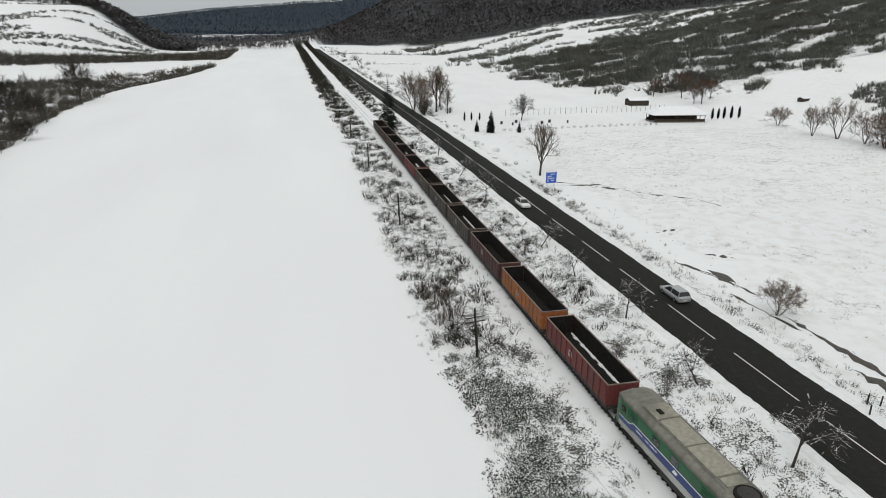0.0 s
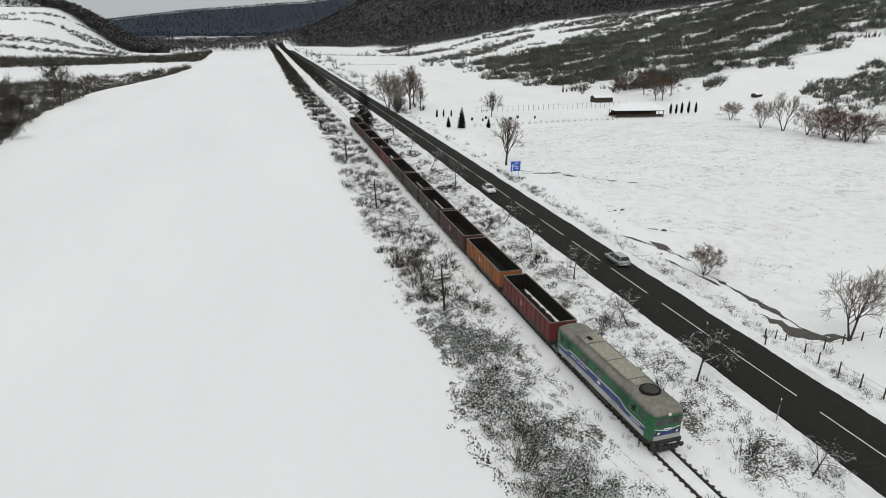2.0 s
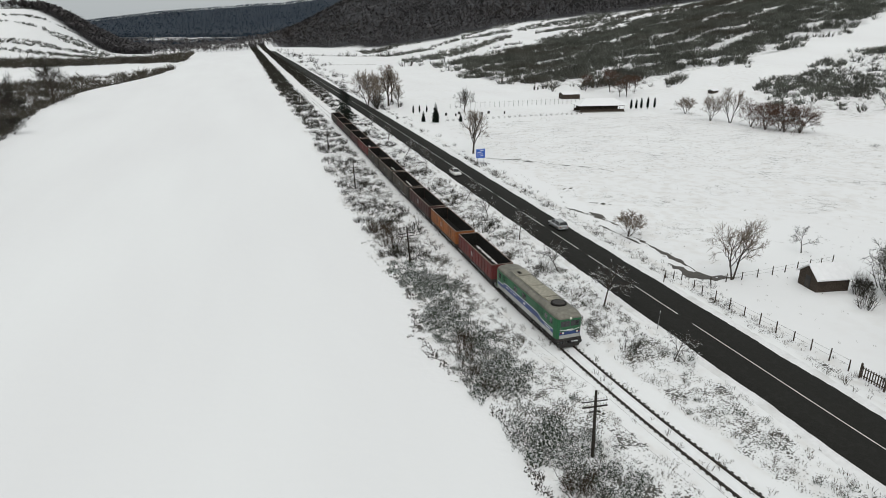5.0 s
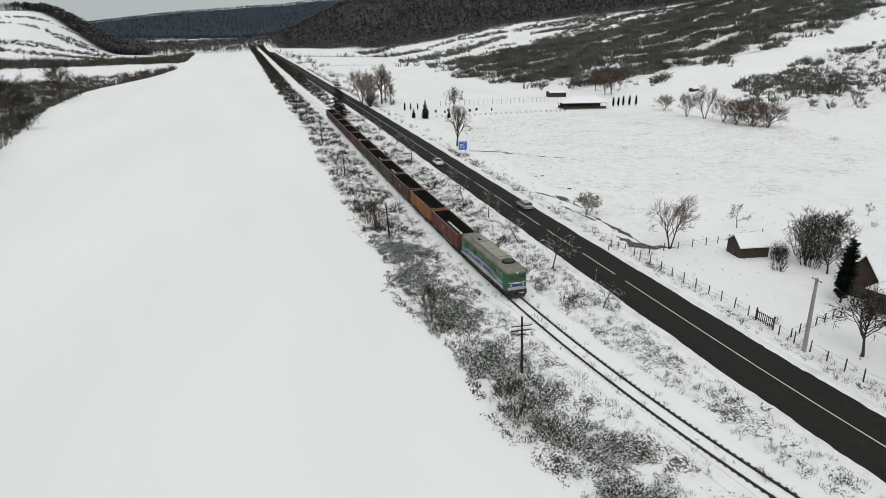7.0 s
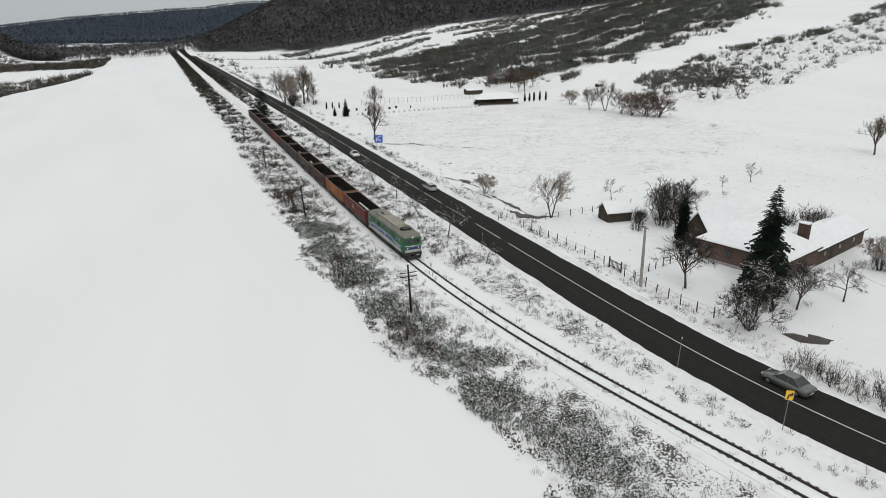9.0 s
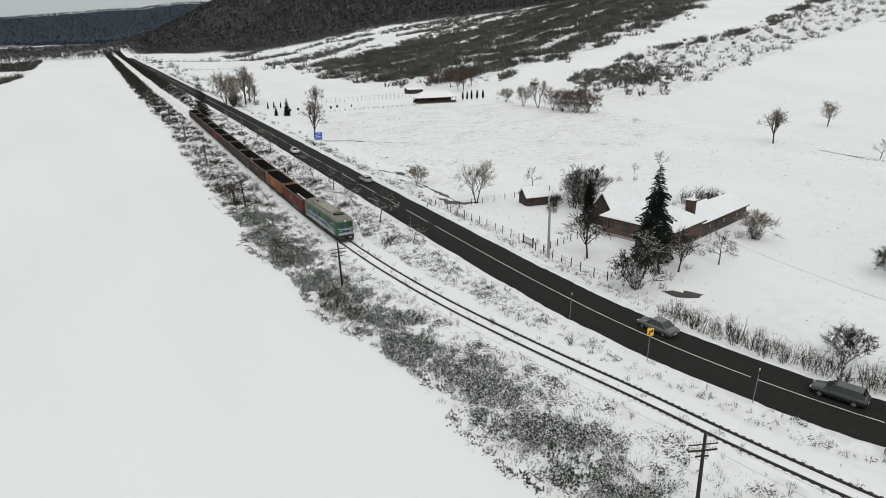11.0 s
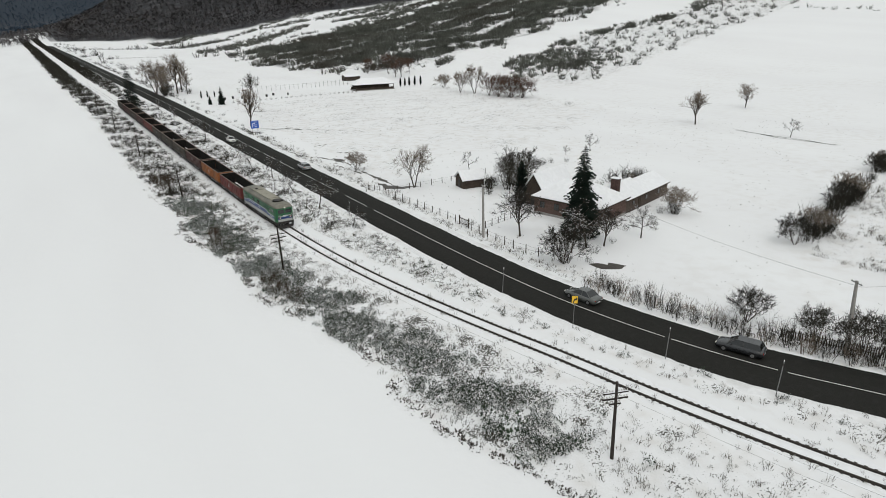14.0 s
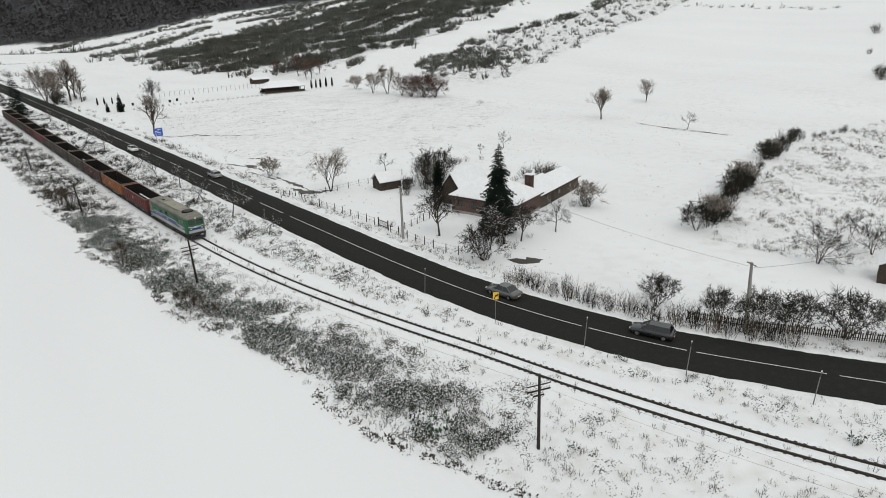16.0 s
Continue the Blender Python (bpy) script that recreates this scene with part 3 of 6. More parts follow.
tagged(part("far_sleepers", big_mesh("far_sleepers", np.concatenate(rest_v), np.concatenate(rest_f), SLEEPER), SLEEPER, track), kind="stuff")
# snow lying between and beside the rails
for o, w, z in ((0.0, 0.58, 0.1), (-1.52, 0.56, 0.08), (1.52, 0.56, 0.08)):
    ys = steps((-100, 130, 0.5), (130, 420, 4))
    v, f = ribbon(track_x, [o - w, o - w * 0.6, o, o + w * 0.6, o + w], ys, [-0.03, z * 0.8, z, z * 0.8, -0.03])
    v = v.reshape(len(ys), 5, 3)
    v[:, 1:4, 2] += edge_rng.normal(0, 0.014, (len(ys), 3))
    me = big_mesh("snow_bed", v.reshape(-1, 3), f, SNOW)
    me.shade_smooth()
    part("snow_bed", me, SNOW, track, "snow lying on the ballast")

# ---- plants ----
def limb(buf, p, way, length, radius, depth, rng, twigs, spread, up, fine):
    """A branch and what grows from it; the last twigs are thin blades."""
    n = 3
    pts, rad = [p.copy()], [radius]
    for i in range(n):
        way = (way + Vector(rng.normal(0, 0.16, 3)) + Vector((0, 0, up))).normalized()
        p = p + way * (length / n)
        pts.append(p.copy())
        rad.append(radius * (1 - 0.75 * (i + 1) / n) if depth == 0 else radius * (1 - 0.38 * (i + 1) / n))
    buf.tube(pts if radius > 0.03 else pts[::3], rad if radius > 0.03 else rad[::3], 5 if radius > 0.05 else 3, caps=False)
    if depth == 0:
        for _ in range(8):
            q = pts[1].lerp(pts[3], rng.uniform(0, 1))
            d = (way + Vector(rng.normal(0, 0.75, 3)) + Vector((0, 0, up))).normalized()
            e = q + d * length * rng.uniform(0.5, 1.0)
            s = d.orthogonal().normalized() * fine * 1.25
            s.rotate(Matrix.Rotation(rng.uniform(0, 6.28), 3, d))
            bend = q.lerp(e, 0.5) + Vector(rng.normal(0, 0.05 * length, 3))
            twigs.add([q - s, q + s, bend + s * 0.8, bend - s * 0.8, e], [(0, 1, 2, 3), (3, 2, 4)])
        return
    for k in range(rng.integers(3, 5)):
        f = rng.uniform(0.35, 1.0) if k else 1.0
        q = pts[1].lerp(pts[3], (f - 0.33) / 0.67) if f > 0.33 else pts[1]
        d = way + Vector(rng.normal(0, spread, 3))
        limb(buf, q, d.normalized(), length * rng.uniform(0.55, 0.8), radius * 0.55, depth - 1, rng, twigs, spread, up, fine)


def bare_tree(seed, tall, trunk, spread=0.6, up=0.08, depth=3, stems=1, lean=0.1, limbs=6, fine=0.016):
    """Meshes of a leafless tree: trunk with limbs, and the twigs of its crown."""
    rng = np.random.default_rng(seed)
    wood, twigs = Buf(), Buf()
    for s in range(stems):
        a = 6.28 * s / stems + rng.uniform(0, 1)
        base = Vector((0.12 * math.cos(a), 0.12 * math.sin(a), 0)) * (stems > 1) + Vector((0, 0, -0.15))
        d = Vector((0.3 * math.cos(a) * (stems > 1) + rng.normal(0, lean), 0.3 * math.sin(a) * (stems > 1) + rng.normal(0, lean), 1)).normalized()
        r = tall * 0.02 / math.sqrt(stems)
        stem = tall * min(0.85, trunk + 0.38)
        top = base + d * stem
        bow = Vector(rng.normal(0, 0.014 * tall, 3))
        wood.tube([base, base.lerp(top, 0.12), base.lerp(top, 0.55) + bow, top], [r * 1.5, r * 1.1, r * 0.75, r * 0.4], 7, caps=False)
        for k in range(limbs):
            u = k / max(1, limbs - 1)
            f = (trunk * tall / stem) * (1 - u) + u
            q = base.lerp(top, f) + bow * max(0, 1 - abs(f - 0.55) / 0.45)
            az = a + 2.4 * k + rng.normal(0, 0.4)
            out = spread * (1.5 - 1.1 * u)
            w = d + Vector((out * math.cos(az), out * math.sin(az), 0)) + Vector(rng.normal(0, 0.12, 3))
            limb(wood, q, w.normalized(), tall * (0.34 - 0.12 * u) * rng.uniform(0.85, 1.15) * (0.75 + 0.5 * spread), r * (0.6 - 0.25 * u), depth - 1 - (depth > 3), rng, twigs, max(0.45, spread * 0.8), up, fine)
    zs = max(v[2] for v in twigs.v)
    k = tall / zs
    for b in (wood, twigs):
        b.v = [(x * k, y * k, z * k) for x, y, z in b.v]
    return wood.mesh("trunk"), twigs.mesh("crown")


tree_kinds = {}


def tree_kind(key, **how):
    if key not in tree_kinds:
        tree_kinds[key] = bare_tree(**how)
    return tree_kinds[key]


def plant_tree(x, y, tall, key, how, twig, label, group="", name="tree", lean=(0, 0)):
    wood, twigs = tree_kind(key, **how)
    k = tall / how["tall"]
    z = float(height(x, y))
    top = thing(name, label, "tree", pose(x, y, z, lean[0], lean[1], (x * 77 + y * 31) % 360) @ Matrix.Scale(k, 4), group)
    part("trunk", wood, BARK, top)
    ob = part("crown", twigs, twig, top)
    return top


def conifer(seed, tall, wide, tiers, sweep=0.35, column=False):
    """Meshes of a fir: trunk, and needle-bearing boughs in uneven tiers."""
    rng = np.random.default_rng(seed)
    wood = Buf().tube([(0, 0, -0.2), (0, 0, tall * 0.5), (0, 0, tall * 0.98)], [tall * 0.016, tall * 0.01, 0.02], 6)
    v, f = [], []
    for t in range(tiers):
        u = t / tiers
        z = tall * (0.06 + 0.92 * u)
        reach = wide * ((1 - u) ** 0.68 + 0.02) * rng.uniform(0.72, 1.12)
        if column:
            reach = wide * min(1, 6 * (1 - u)) * (0.7 + 0.3 * math.sin(3 * u + 1)) * rng.uniform(0.7, 1.1)
        for b in range(15 if u < 0.7 else 9):
            a = rng.uniform(0, 6.28)
            r = reach * rng.uniform(0.6, 1.1)
            rise = (0.9 if column else -sweep + 0.5 * u) * r
            tip = Vector((r * math.cos(a), r * math.sin(a), rise))
            side = Vector((-math.sin(a), math.cos(a), 0))
            root = Vector((0, 0, z))
            for s in range(5):
                q = root + tip * (0.25 + 0.19 * s) + Vector((0, 0, 0.15 * r * math.sin(s)))
                w = r * (0.42 - 0.05 * s) * rng.uniform(0.6, 1.2)
                for sg in (-1, 1):
                    e = q + side * sg * w + tip.normalized() * w * 0.7 + Vector((0, 0, -0.35 * w + rng.normal(0, 0.04)))
                    m = tip.normalized() * 0.2 * r
                    k = len(v)
                    v += [tuple(q - m * 0.6), tuple(q + m), tuple(e)]
                    f.append((k, k + 1, k + 2))
            k = len(v)
            e = root + tip
            v += [tuple(root), tuple(root + tip * 0.5 + side * 0.09 * r), tuple(e), tuple(root + tip * 0.5 - side * 0.09 * r)]
            f += [(k, k + 1, k + 2), (k, k + 2, k + 3)]
    return wood.mesh("trunk"), big_mesh("crown", v, f, NEEDLE)


def plant_fir(x, y, tall, kind, made, label, name="conifer"):
    wood, needles = made
    k = tall / kind
    top = thing(name, label, "tree", pose(x, y, float(height(x, y)), 0, 0, (x * 53) % 360) @ Matrix.Scale(k, 4))
    part("trunk", wood, BARK, top)
    part("crown", needles, NEEDLE, top)
    return top


def blade_bush(seed, blades, tall, wide, thick, leafy=0, leaf=0.07, forks=3):
    """Vertices and triangles of a bush: stems from the ground that fork, with leaves if leafy."""
    rng = np.random.default_rng(seed)
    v, f = [], []

    def blade(q, e, s):
        k = len(v)
        d = (e - q).normalized()
        a = d.orthogonal().normalized()
        a.rotate(Matrix.Rotation(rng.uniform(0, 6.28), 3, d))
        v.extend([tuple(q - a * s), tuple(q + a * s), tuple(e)])
        f.append((k, k + 1, k + 2))

    for _ in range(blades):
        a, r = rng.uniform(0, 6.28), wide * math.sqrt(rng.uniform(0, 1))
        q = Vector((0.55 * r * math.cos(a), 0.55 * r * math.sin(a), 0))
        hgt = tall * rng.uniform(0.5, 1.0) * (1 - 0.45 * (r / wide) ** 2)
        e = Vector((r * math.cos(a) + rng.normal(0, 0.12 * wide), r * math.sin(a) + rng.normal(0, 0.12 * wide), hgt))
        blade(q, e, thick)
        for _ in range(forks):
            p = q.lerp(e, rng.uniform(0.3, 0.95))
            blade(p, p + Vector(rng.normal(0, 0.16 * tall, 3)) + Vector((0, 0, 0.16 * tall)), thick * 0.6)
        for _ in range(leafy):
            p = q.lerp(e, rng.uniform(0.15, 1.0)) + Vector(rng.normal(0, 0.06 * wide, 3))
            n = Vector(rng.normal(0, 1, 3)) + Vector((0, 0, 0.6))
            n.normalize()
            s = n.orthogonal().normalized()
            s.rotate(Matrix.Rotation(rng.uniform(0, 6.28), 3, n))
            t = n.cross(s)
            k = len(v)
            g = leaf * rng.uniform(0.6, 1.4)
            v.extend([tuple(p - s * g), tuple(p + t * g * 0.6), tuple(p + s * g), tuple(p - t * g * 0.6)])
            f.extend([(k, k + 1, k + 2), (k, k + 2, k + 3)])
    return np.array(v), np.array(f)


def woods_tree(seed, blades):
    """A far forest tree of unit height: a stem and a spray of upright twigs."""
    rng = np.random.default_rng(seed)
    v, f = [], []
    for a in (0, 1.57):
        c, s = 0.018 * math.cos(a), 0.018 * math.sin(a)
        k = len(v)
        v += [(-c, -s, 0), (c, s, 0), (0.3 * c, 0.3 * s, 0.9)]
        f.append((k, k + 1, k + 2))
    for _ in range(blades):
        z0 = rng.uniform(0.3, 0.75)
        a, r = rng.uniform(0, 6.28), rng.uniform(0.15, 0.5)
        e = (r * math.cos(a), r * math.sin(a), min(1.0 - r * 0.5, z0 + rng.uniform(0.05, 0.4)))
        w = rng.uniform(0.06, 0.14)
        b = a + 1.57
        k = len(v)
        v += [(0.02 * math.cos(a), 0.02 * math.sin(a), z0), (0.6 * e[0] + w * math.cos(b), 0.6 * e[1] + w * math.sin(b), z0 * 0.4 + 0.6 * e[2]), e,
              (0.6 * e[0] - w * math.cos(b), 0.6 * e[1] - w * math.sin(b), z0 * 0.5 + 0.5 * e[2])]
        f += [(k, k + 1, k + 2), (k, k + 2, k + 3)]
    return np.array(v), np.array(f)


def strew(rng, n, x0, x1, y0, y1, keep):
    p = np.stack([rng.uniform(x0, x1, n), rng.uniform(y0, y1, n)], -1)
    return p[keep(p[:, 0], p[:, 1])]


rng = np.random.default_rng(11)
# forest on the hill beyond the fields
WT = [woods_tree(s, 6) for s in range(6)]
DT = [woods_tree(s + 9, 6) for s in range(5)]
p = strew(rng, 47000, 40, 1250, 520, 1750, lambda x, y: woodland(x, y) & (height(x, y) > -5) & (y < 1380 + 0.25 * x))
scattered("forest", WT, p, rng.uniform(7, 13, len(p)), WOODS, rng, "leafless dark forest on the snowy hillside", "forest")
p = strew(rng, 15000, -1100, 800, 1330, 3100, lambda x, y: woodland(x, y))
scattered("distant_forest", DT, p, rng.uniform(8, 12, len(p)), HAZED_WOODS, rng, "distant wooded ridge, blue-grey with painted haze", "forest")
p = strew(rng, 3600, -340, -140, 880, 1190, lambda x, y: inside(x, y, HILL_WOOD))
scattered("ridge_wood", WT, p, rng.uniform(9, 15, len(p)), WOODS, rng, "leafless wood along the ridge of a snowy hill", "forest")
p = strew(rng, 7000, -700, 60, 1000, 1500, lambda x, y: (np.abs(y - 1080 - 0.15 * x - 40 * np.sin(x * 0.01)) < 42) & (np.abs(x - 16) > 12) | (patchy(x, y, 160) > 0.42) & (y > 1060))
scattered("valley_wood", WT, p, rng.uniform(6, 12, len(p)), WOODS, rng, "dark tree belt across the valley beyond the field", "trees")
# scrub on the hillside
SB = [blade_bush(20 + s, 13, 0.9, 0.72, 0.055, forks=2) for s in range(4)]
p = strew(rng, 52000, 110, 780, 255, 750, lambda x, y: inside(x + 12 * np.sin(y * 0.13) + rng.normal(0, 5, x.shape), y + 8 * np.sin(x * 0.11) + rng.normal(0, 5, x.shape), SCRUB_A) & (patchy(x * 0.6, y, 46) + 0.35 * patchy(x, y, 13) + rng.uniform(-0.3, 0.2, x.shape) > 0.56))
scattered("hillside_scrub", SB, p, rng.uniform(2.4, 6.2, len(p)), SCRUB, rng, "dark leafless scrub on the snowy slope", "scrub")
p = strew(rng, 22000, 170, 640, 150, 335, lambda x, y: inside(x + 5 * np.sin(y * 0.2), y + 4 * np.sin(x * 0.16), SCRUB_B) & (rng.uniform(0, 1, x.shape) < 0.16 * patchy(x, y, 20) + 1.3 * mound(x, y, 228, 216, 24, 24) * (patchy(x, y, 17) > 0.25) + 0.95 * (np.abs(np.interp(x, B_TOP_X, B_TOP_Y) - y - 7) < 8) * (patchy(x, y, 34) > 0.45)))
scattered("slope_bushes", SB, p, rng.uniform(1.2, 4.4, len(p)), SCRUB, rng, "scattered dark bushes between snowfields on the slope", "scrub")
p = strew(rng, 14000, 120, 640, 470, 980, lambda x, y: ~inside(x, y, SCRUB_A) & ~woodland(x, y) & (patchy((x + 0.8 * y) * 0.45, (y - 0.55 * x) * 1.3, 150) + 0.3 * patchy(x, y, 40) + rng.uniform(-0.15, 0.1, x.shape) + 0.3 * smooth(300, 420, x) > 0.82))
scattered("field_hedges", SB, p, rng.uniform(1.5, 5.5, len(p)), SCRUB, rng, "bare hedges and bushes between the upper snowfields", "hedge")
p = strew(rng, 9000, -520, -180, 740, 1010, lambda x, y: ~inside(x, y, HILL_WOOD) & (np.abs(patchy(x * 0.5, y, 120) - 0.6) < 0.13 + rng.uniform(-0.1, 0.05, x.shape)))
scattered("left_hill_scrub", SB, p, rng.uniform(1.5, 4.5, len(p)), SCRUB, rng, "dark bushes on a snowy hillside", "scrub")
ST = [blade_bush(120 + s, 3, 0.34, 0.3, 0.03) for s in range(4)]
p = strew(rng, 26000, 28, 160, 30, 205, lambda x, y: (x > road_x(y) + 12) & (rng.uniform(0, 1, x.shape) < 0.16 + 0.7 * inside(x, y, [(34, 118), (38, 190), (95, 198), (140, 190), (152, 110), (90, 95)])) & (patchy(x, y * 2.5, 26) + rng.uniform(-0.4, 0.3, x.shape) > 0.5))
scattered("stubble", ST, p, rng.uniform(0.35, 1.0, len(p)), GRASS, rng, "dead stubble poking through the field's snow", "stubble")
p = strew(rng, 5000, 30, 220, -60, 60, lambda x, y: (x > road_x(y) + 9) & (patchy(x, y, 22) + rng.uniform(-0.4, 0.3, x.shape) > 0.72) & ~inside(x, y, [(36, -2), (36, 24), (66, 30), (66, 0)]))
scattered("pasture_grass", ST, p, rng.uniform(0.35, 1.0, len(p)), GRASS, rng, "thin dead grass in the snowy pasture", "grass")
# trees along the river and its side arm
RT = [blade_bush(40 + s, 13, 0.9, 0.5, 0.018, forks=10) for s in range(4)]
RF = [blade_bush(44 + s, 12, 0.9, 0.6, 0.034, forks=4) for s in range(4)]
p = strew(rng, 13000, -215, -80, 50, 565, lambda x, y: inside(x, y, RIVER_A) & (patchy(x, y, 35) + rng.uniform(-0.3, 0.3, x.shape) > 0.36 + 0.3 * mound(x, y, -115, 430, 30, 60)))
scattered("riverside_trees", RF, p, rng.uniform(1.6, 5.5, len(p)) * (0.55 + 0.9 * patchy(p[:, 0], p[:, 1], 28) ** 2), RIVER_TWIG, rng, "leafless dark trees and bushes along the river", "trees")
p = strew(rng, 10000, -350, -80, 520, 870, lambda x, y: inside(x + rng.normal(0, 5, x.shape), y + rng.normal(0, 6, x.shape), RIVER_B) & (x < np.interp(y, EDGE_Y, EDGE_X) - 1))
scattered("far_riverside_trees", RF, p, rng.uniform(2.5, 7.5, len(p)) * (0.55 + 0.8 * patchy(p[:, 0], p[:, 1], 34)), RIVER_TWIG, rng, "leafless dark tree belt beyond the snowy field", "trees")
# verges: weeds, dead grass and brambles, as joined cover
CL = [blade_bush(260 + s, 5, 0.26, 0.34, 0.07, forks=1) for s in range(4)]
GT = [blade_bush(60 + s, 7, 0.5, 0.3, 0.014) for s in range(5)]


def on_verge(x, y):
    return rng.uniform(0, 1, x.shape) < verge(x, y) ** 1.25 * (0.25 + 0.75 * patchy(x, y, 7))


p = strew(rng, 54000, -14, 60, -80, 130, lambda x, y: on_verge(x, y) & (x < road_x(y) + 13))
scattered("verge_grass", GT, p, rng.uniform(0.5, 1.7, len(p)), GRASS, rng, "dead grass and weeds standing through snow", "grass")
p = strew(rng, 16000, 55, 200, -80, 8, lambda x, y: inside(x, y, SCRUB_C) & (patchy(x, y, 18) + rng.uniform(-0.35, 0.15, x.shape) > 0.45))
scattered("meadow_grass", GT, p, rng.uniform(0.8, 2.2, len(p)), GRASS, rng, "dead grass tufts in a rough snowy meadow", "grass")
p = strew(rng, 60000, -18, 6, -58, 62, lambda x, y: (np.abs(x - track_x(y) + 12.6 + field_rim(y) + 1.1 * np.sin(y * 0.21) + rng.normal(0, 0.25, x.shape)) < 0.28) & (patchy(x, y, 8) > 0.35))
scattered("field_edge_clods", CL, p, rng.uniform(0.5, 1.6, len(p)), MUD, rng, "dark clods and stalks along the ploughed field edge", "clods")
DN = [blade_bush(200 + s, 34, 0.95, 0.62, 0.013, forks=8) for s in range(4)]
FB = [blade_bush(240 + s, 12, 0.9, 0.66, 0.035, forks=3) for s in range(4)]
BR = [blade_bush(80 + s, 12, 1.0, 0.9, 0.014, leafy=6, leaf=0.09, forks=2) for s in range(4)]
DK = [blade_bush(90 + s, 22, 0.95, 0.62, 0.012, forks=5) for s in range(4)]


def belt(n, y0, y1, o0, o1, keep, seed):
    r = np.random.default_rng(seed)
    y, o = r.uniform(y0, y1, n), r.uniform(o0, o1, n)
    x = track_x(y) + o - (field_rim(y) * 0.75 if o1 < 0 else 0)
    k = keep(x, y, o)
    return np.stack([x[k], y[k]], -1)


p = belt(7400, -33, 62, -12.6, -4.2, lambda x, y, o: patchy(x, y, 13) + 0.5 * patchy(x, y, 4.0) - 0.19 * np.abs(o + 9.0) + 0.12 * (np.abs(y + 14) < 16) > rng.uniform(0.0, 0.85, x.shape), 3)
scattered("bramble_thicket", BR, p, rng.uniform(0.28, 0.95, len(p)) * (0.6 + 0.6 * patchy(p[:, 0], p[:, 1], 9)), BRAMBLE, rng, "grey-green bramble thicket dusted with snow beside the track", "bushes")
p = belt(7000, 62, 1180, -12.7, -2.9, lambda x, y, o: (patchy(x, y, 16) + rng.uniform(-0.1, 0.1, x.shape) > 0.46 - 0.22 * smooth(150, 450, y)) & (o > -12.9 + 3.5 * patchy(x, y, 26) * smooth(100, 200, y)), 4)
scattered("trackside_bushes", FB, p, rng.uniform(0.8, 2.0, len(p)) * (0.8 + 0.5 * smooth(100, 400, p[:, 1])), TWIG, rng, "dark leafless bushes along the track", "bushes")
p = belt(6500, 28, 1180, 3.6, 12, lambda x, y, o: (patchy(x, y, 14) + rng.uniform(-0.1, 0.1, x.shape) > 0.5 + 0.08 * (y < 70) - 0.22 * smooth(250, 500, y)) & (np.abs(o - 7.0) < 1.6 + y / 100) & (x < road_x(y) - 5), 5)
scattered("roadside_bushes", FB, p, rng.uniform(0.6, 1.8, len(p)) * (0.8 + 0.6 * smooth(150, 400, p[:, 1])), TWIG, rng, "dark low bushes between track and road", "bushes")
p = belt(420, -45, 60, 3.0, 11, lambda x, y, o: (patchy(x, y, 6) > 0.66) & (x < road_x(y) - 4.8), 6)
scattered("verge_weeds", BR, p, rng.uniform(0.3, 0.8, len(p)), BRAMBLE, rng, "low weeds poking through verge snow", "weeds")
p = belt(600, 30, 500, 22.5, 27, lambda x, y, o: patchy(x, y, 10) > 0.58, 7)
scattered("ditch_weeds", DK, p, rng.uniform(0.5, 1.6, len(p)), TWIG, rng, "dry weeds and bushes along the ditch", "weeds")
p = belt(260, 300, 1000, 21, 42, lambda x, y, o: patchy(x, y, 45) > 0.66, 8)
scattered("field_bushes", DK, p, rng.uniform(2, 5, len(p)), TWIG, rng, "bare bushes at the edges of snowy fields", "bushes")


def shrub(x, y, tall, wide, kind, mat, label, group="", name="shrub", seed=0):
    """One bush that stands by itself."""
    made = {"dark": DK, "bramble": BR, "tall": RT, "dense": DN, "far": FB}[kind][seed % 4]
    key = (kind, seed % 4, mat.name)
    if key not in tree_kinds:
        tree_kinds[key] = big_mesh("stems", made[0], made[1], mat)
    ob = new(name, tree_kinds[key])
    ob.matrix_basis = pose(x, y, float(height(x, y)) - 0.05, 0, 0, (x * 91 + y * 17) % 360) @ Matrix.Diagonal((wide, wide, tall, 1))
    return tagged(ob, label, "bush", group)


for x, y, h, w in ((126, 742, 13, 8), (134, 738, 15, 9), (140, 735, 11, 8), (96, 752, 7, 8), (88, 758, 9, 8), (80, 760, 7, 7), (104, 540, 9, 6), (111, 545, 12, 7), (118, 535, 5, 7), (128, 528, 5, 8), (140, 540, 8, 6), (36, 620, 8, 6), (31, 560, 6, 5), (34, 640, 9, 7), (30, 700, 8, 7), (28, 520, 5, 4), (45, 575, 4, 3)):
    shrub(x, y, h, w, "far", TWIG, "dark leafless bush at a field edge", "field bushes", "bush", int(x))
for k in range(30):
    shrub(33 + 3.1 * k, 783 - 1.4 * k + 4 * math.sin(k), 2.6 + 1.4 * math.sin(k * 2.2), 3.4, "far", TWIG, "bare hedge bush between snowy fields", "far hedge", "hedge_bush", k)
for k in range(15):
    shrub(38 + 3.4 * k, 577 - 0.5 * k + 2 * math.sin(k), 1.1 + 0.5 * math.sin(k * 2.2), 2.6, "far", TWIG, "bare hedge bush between snowy fields", "far hedge", "hedge_bush", k)
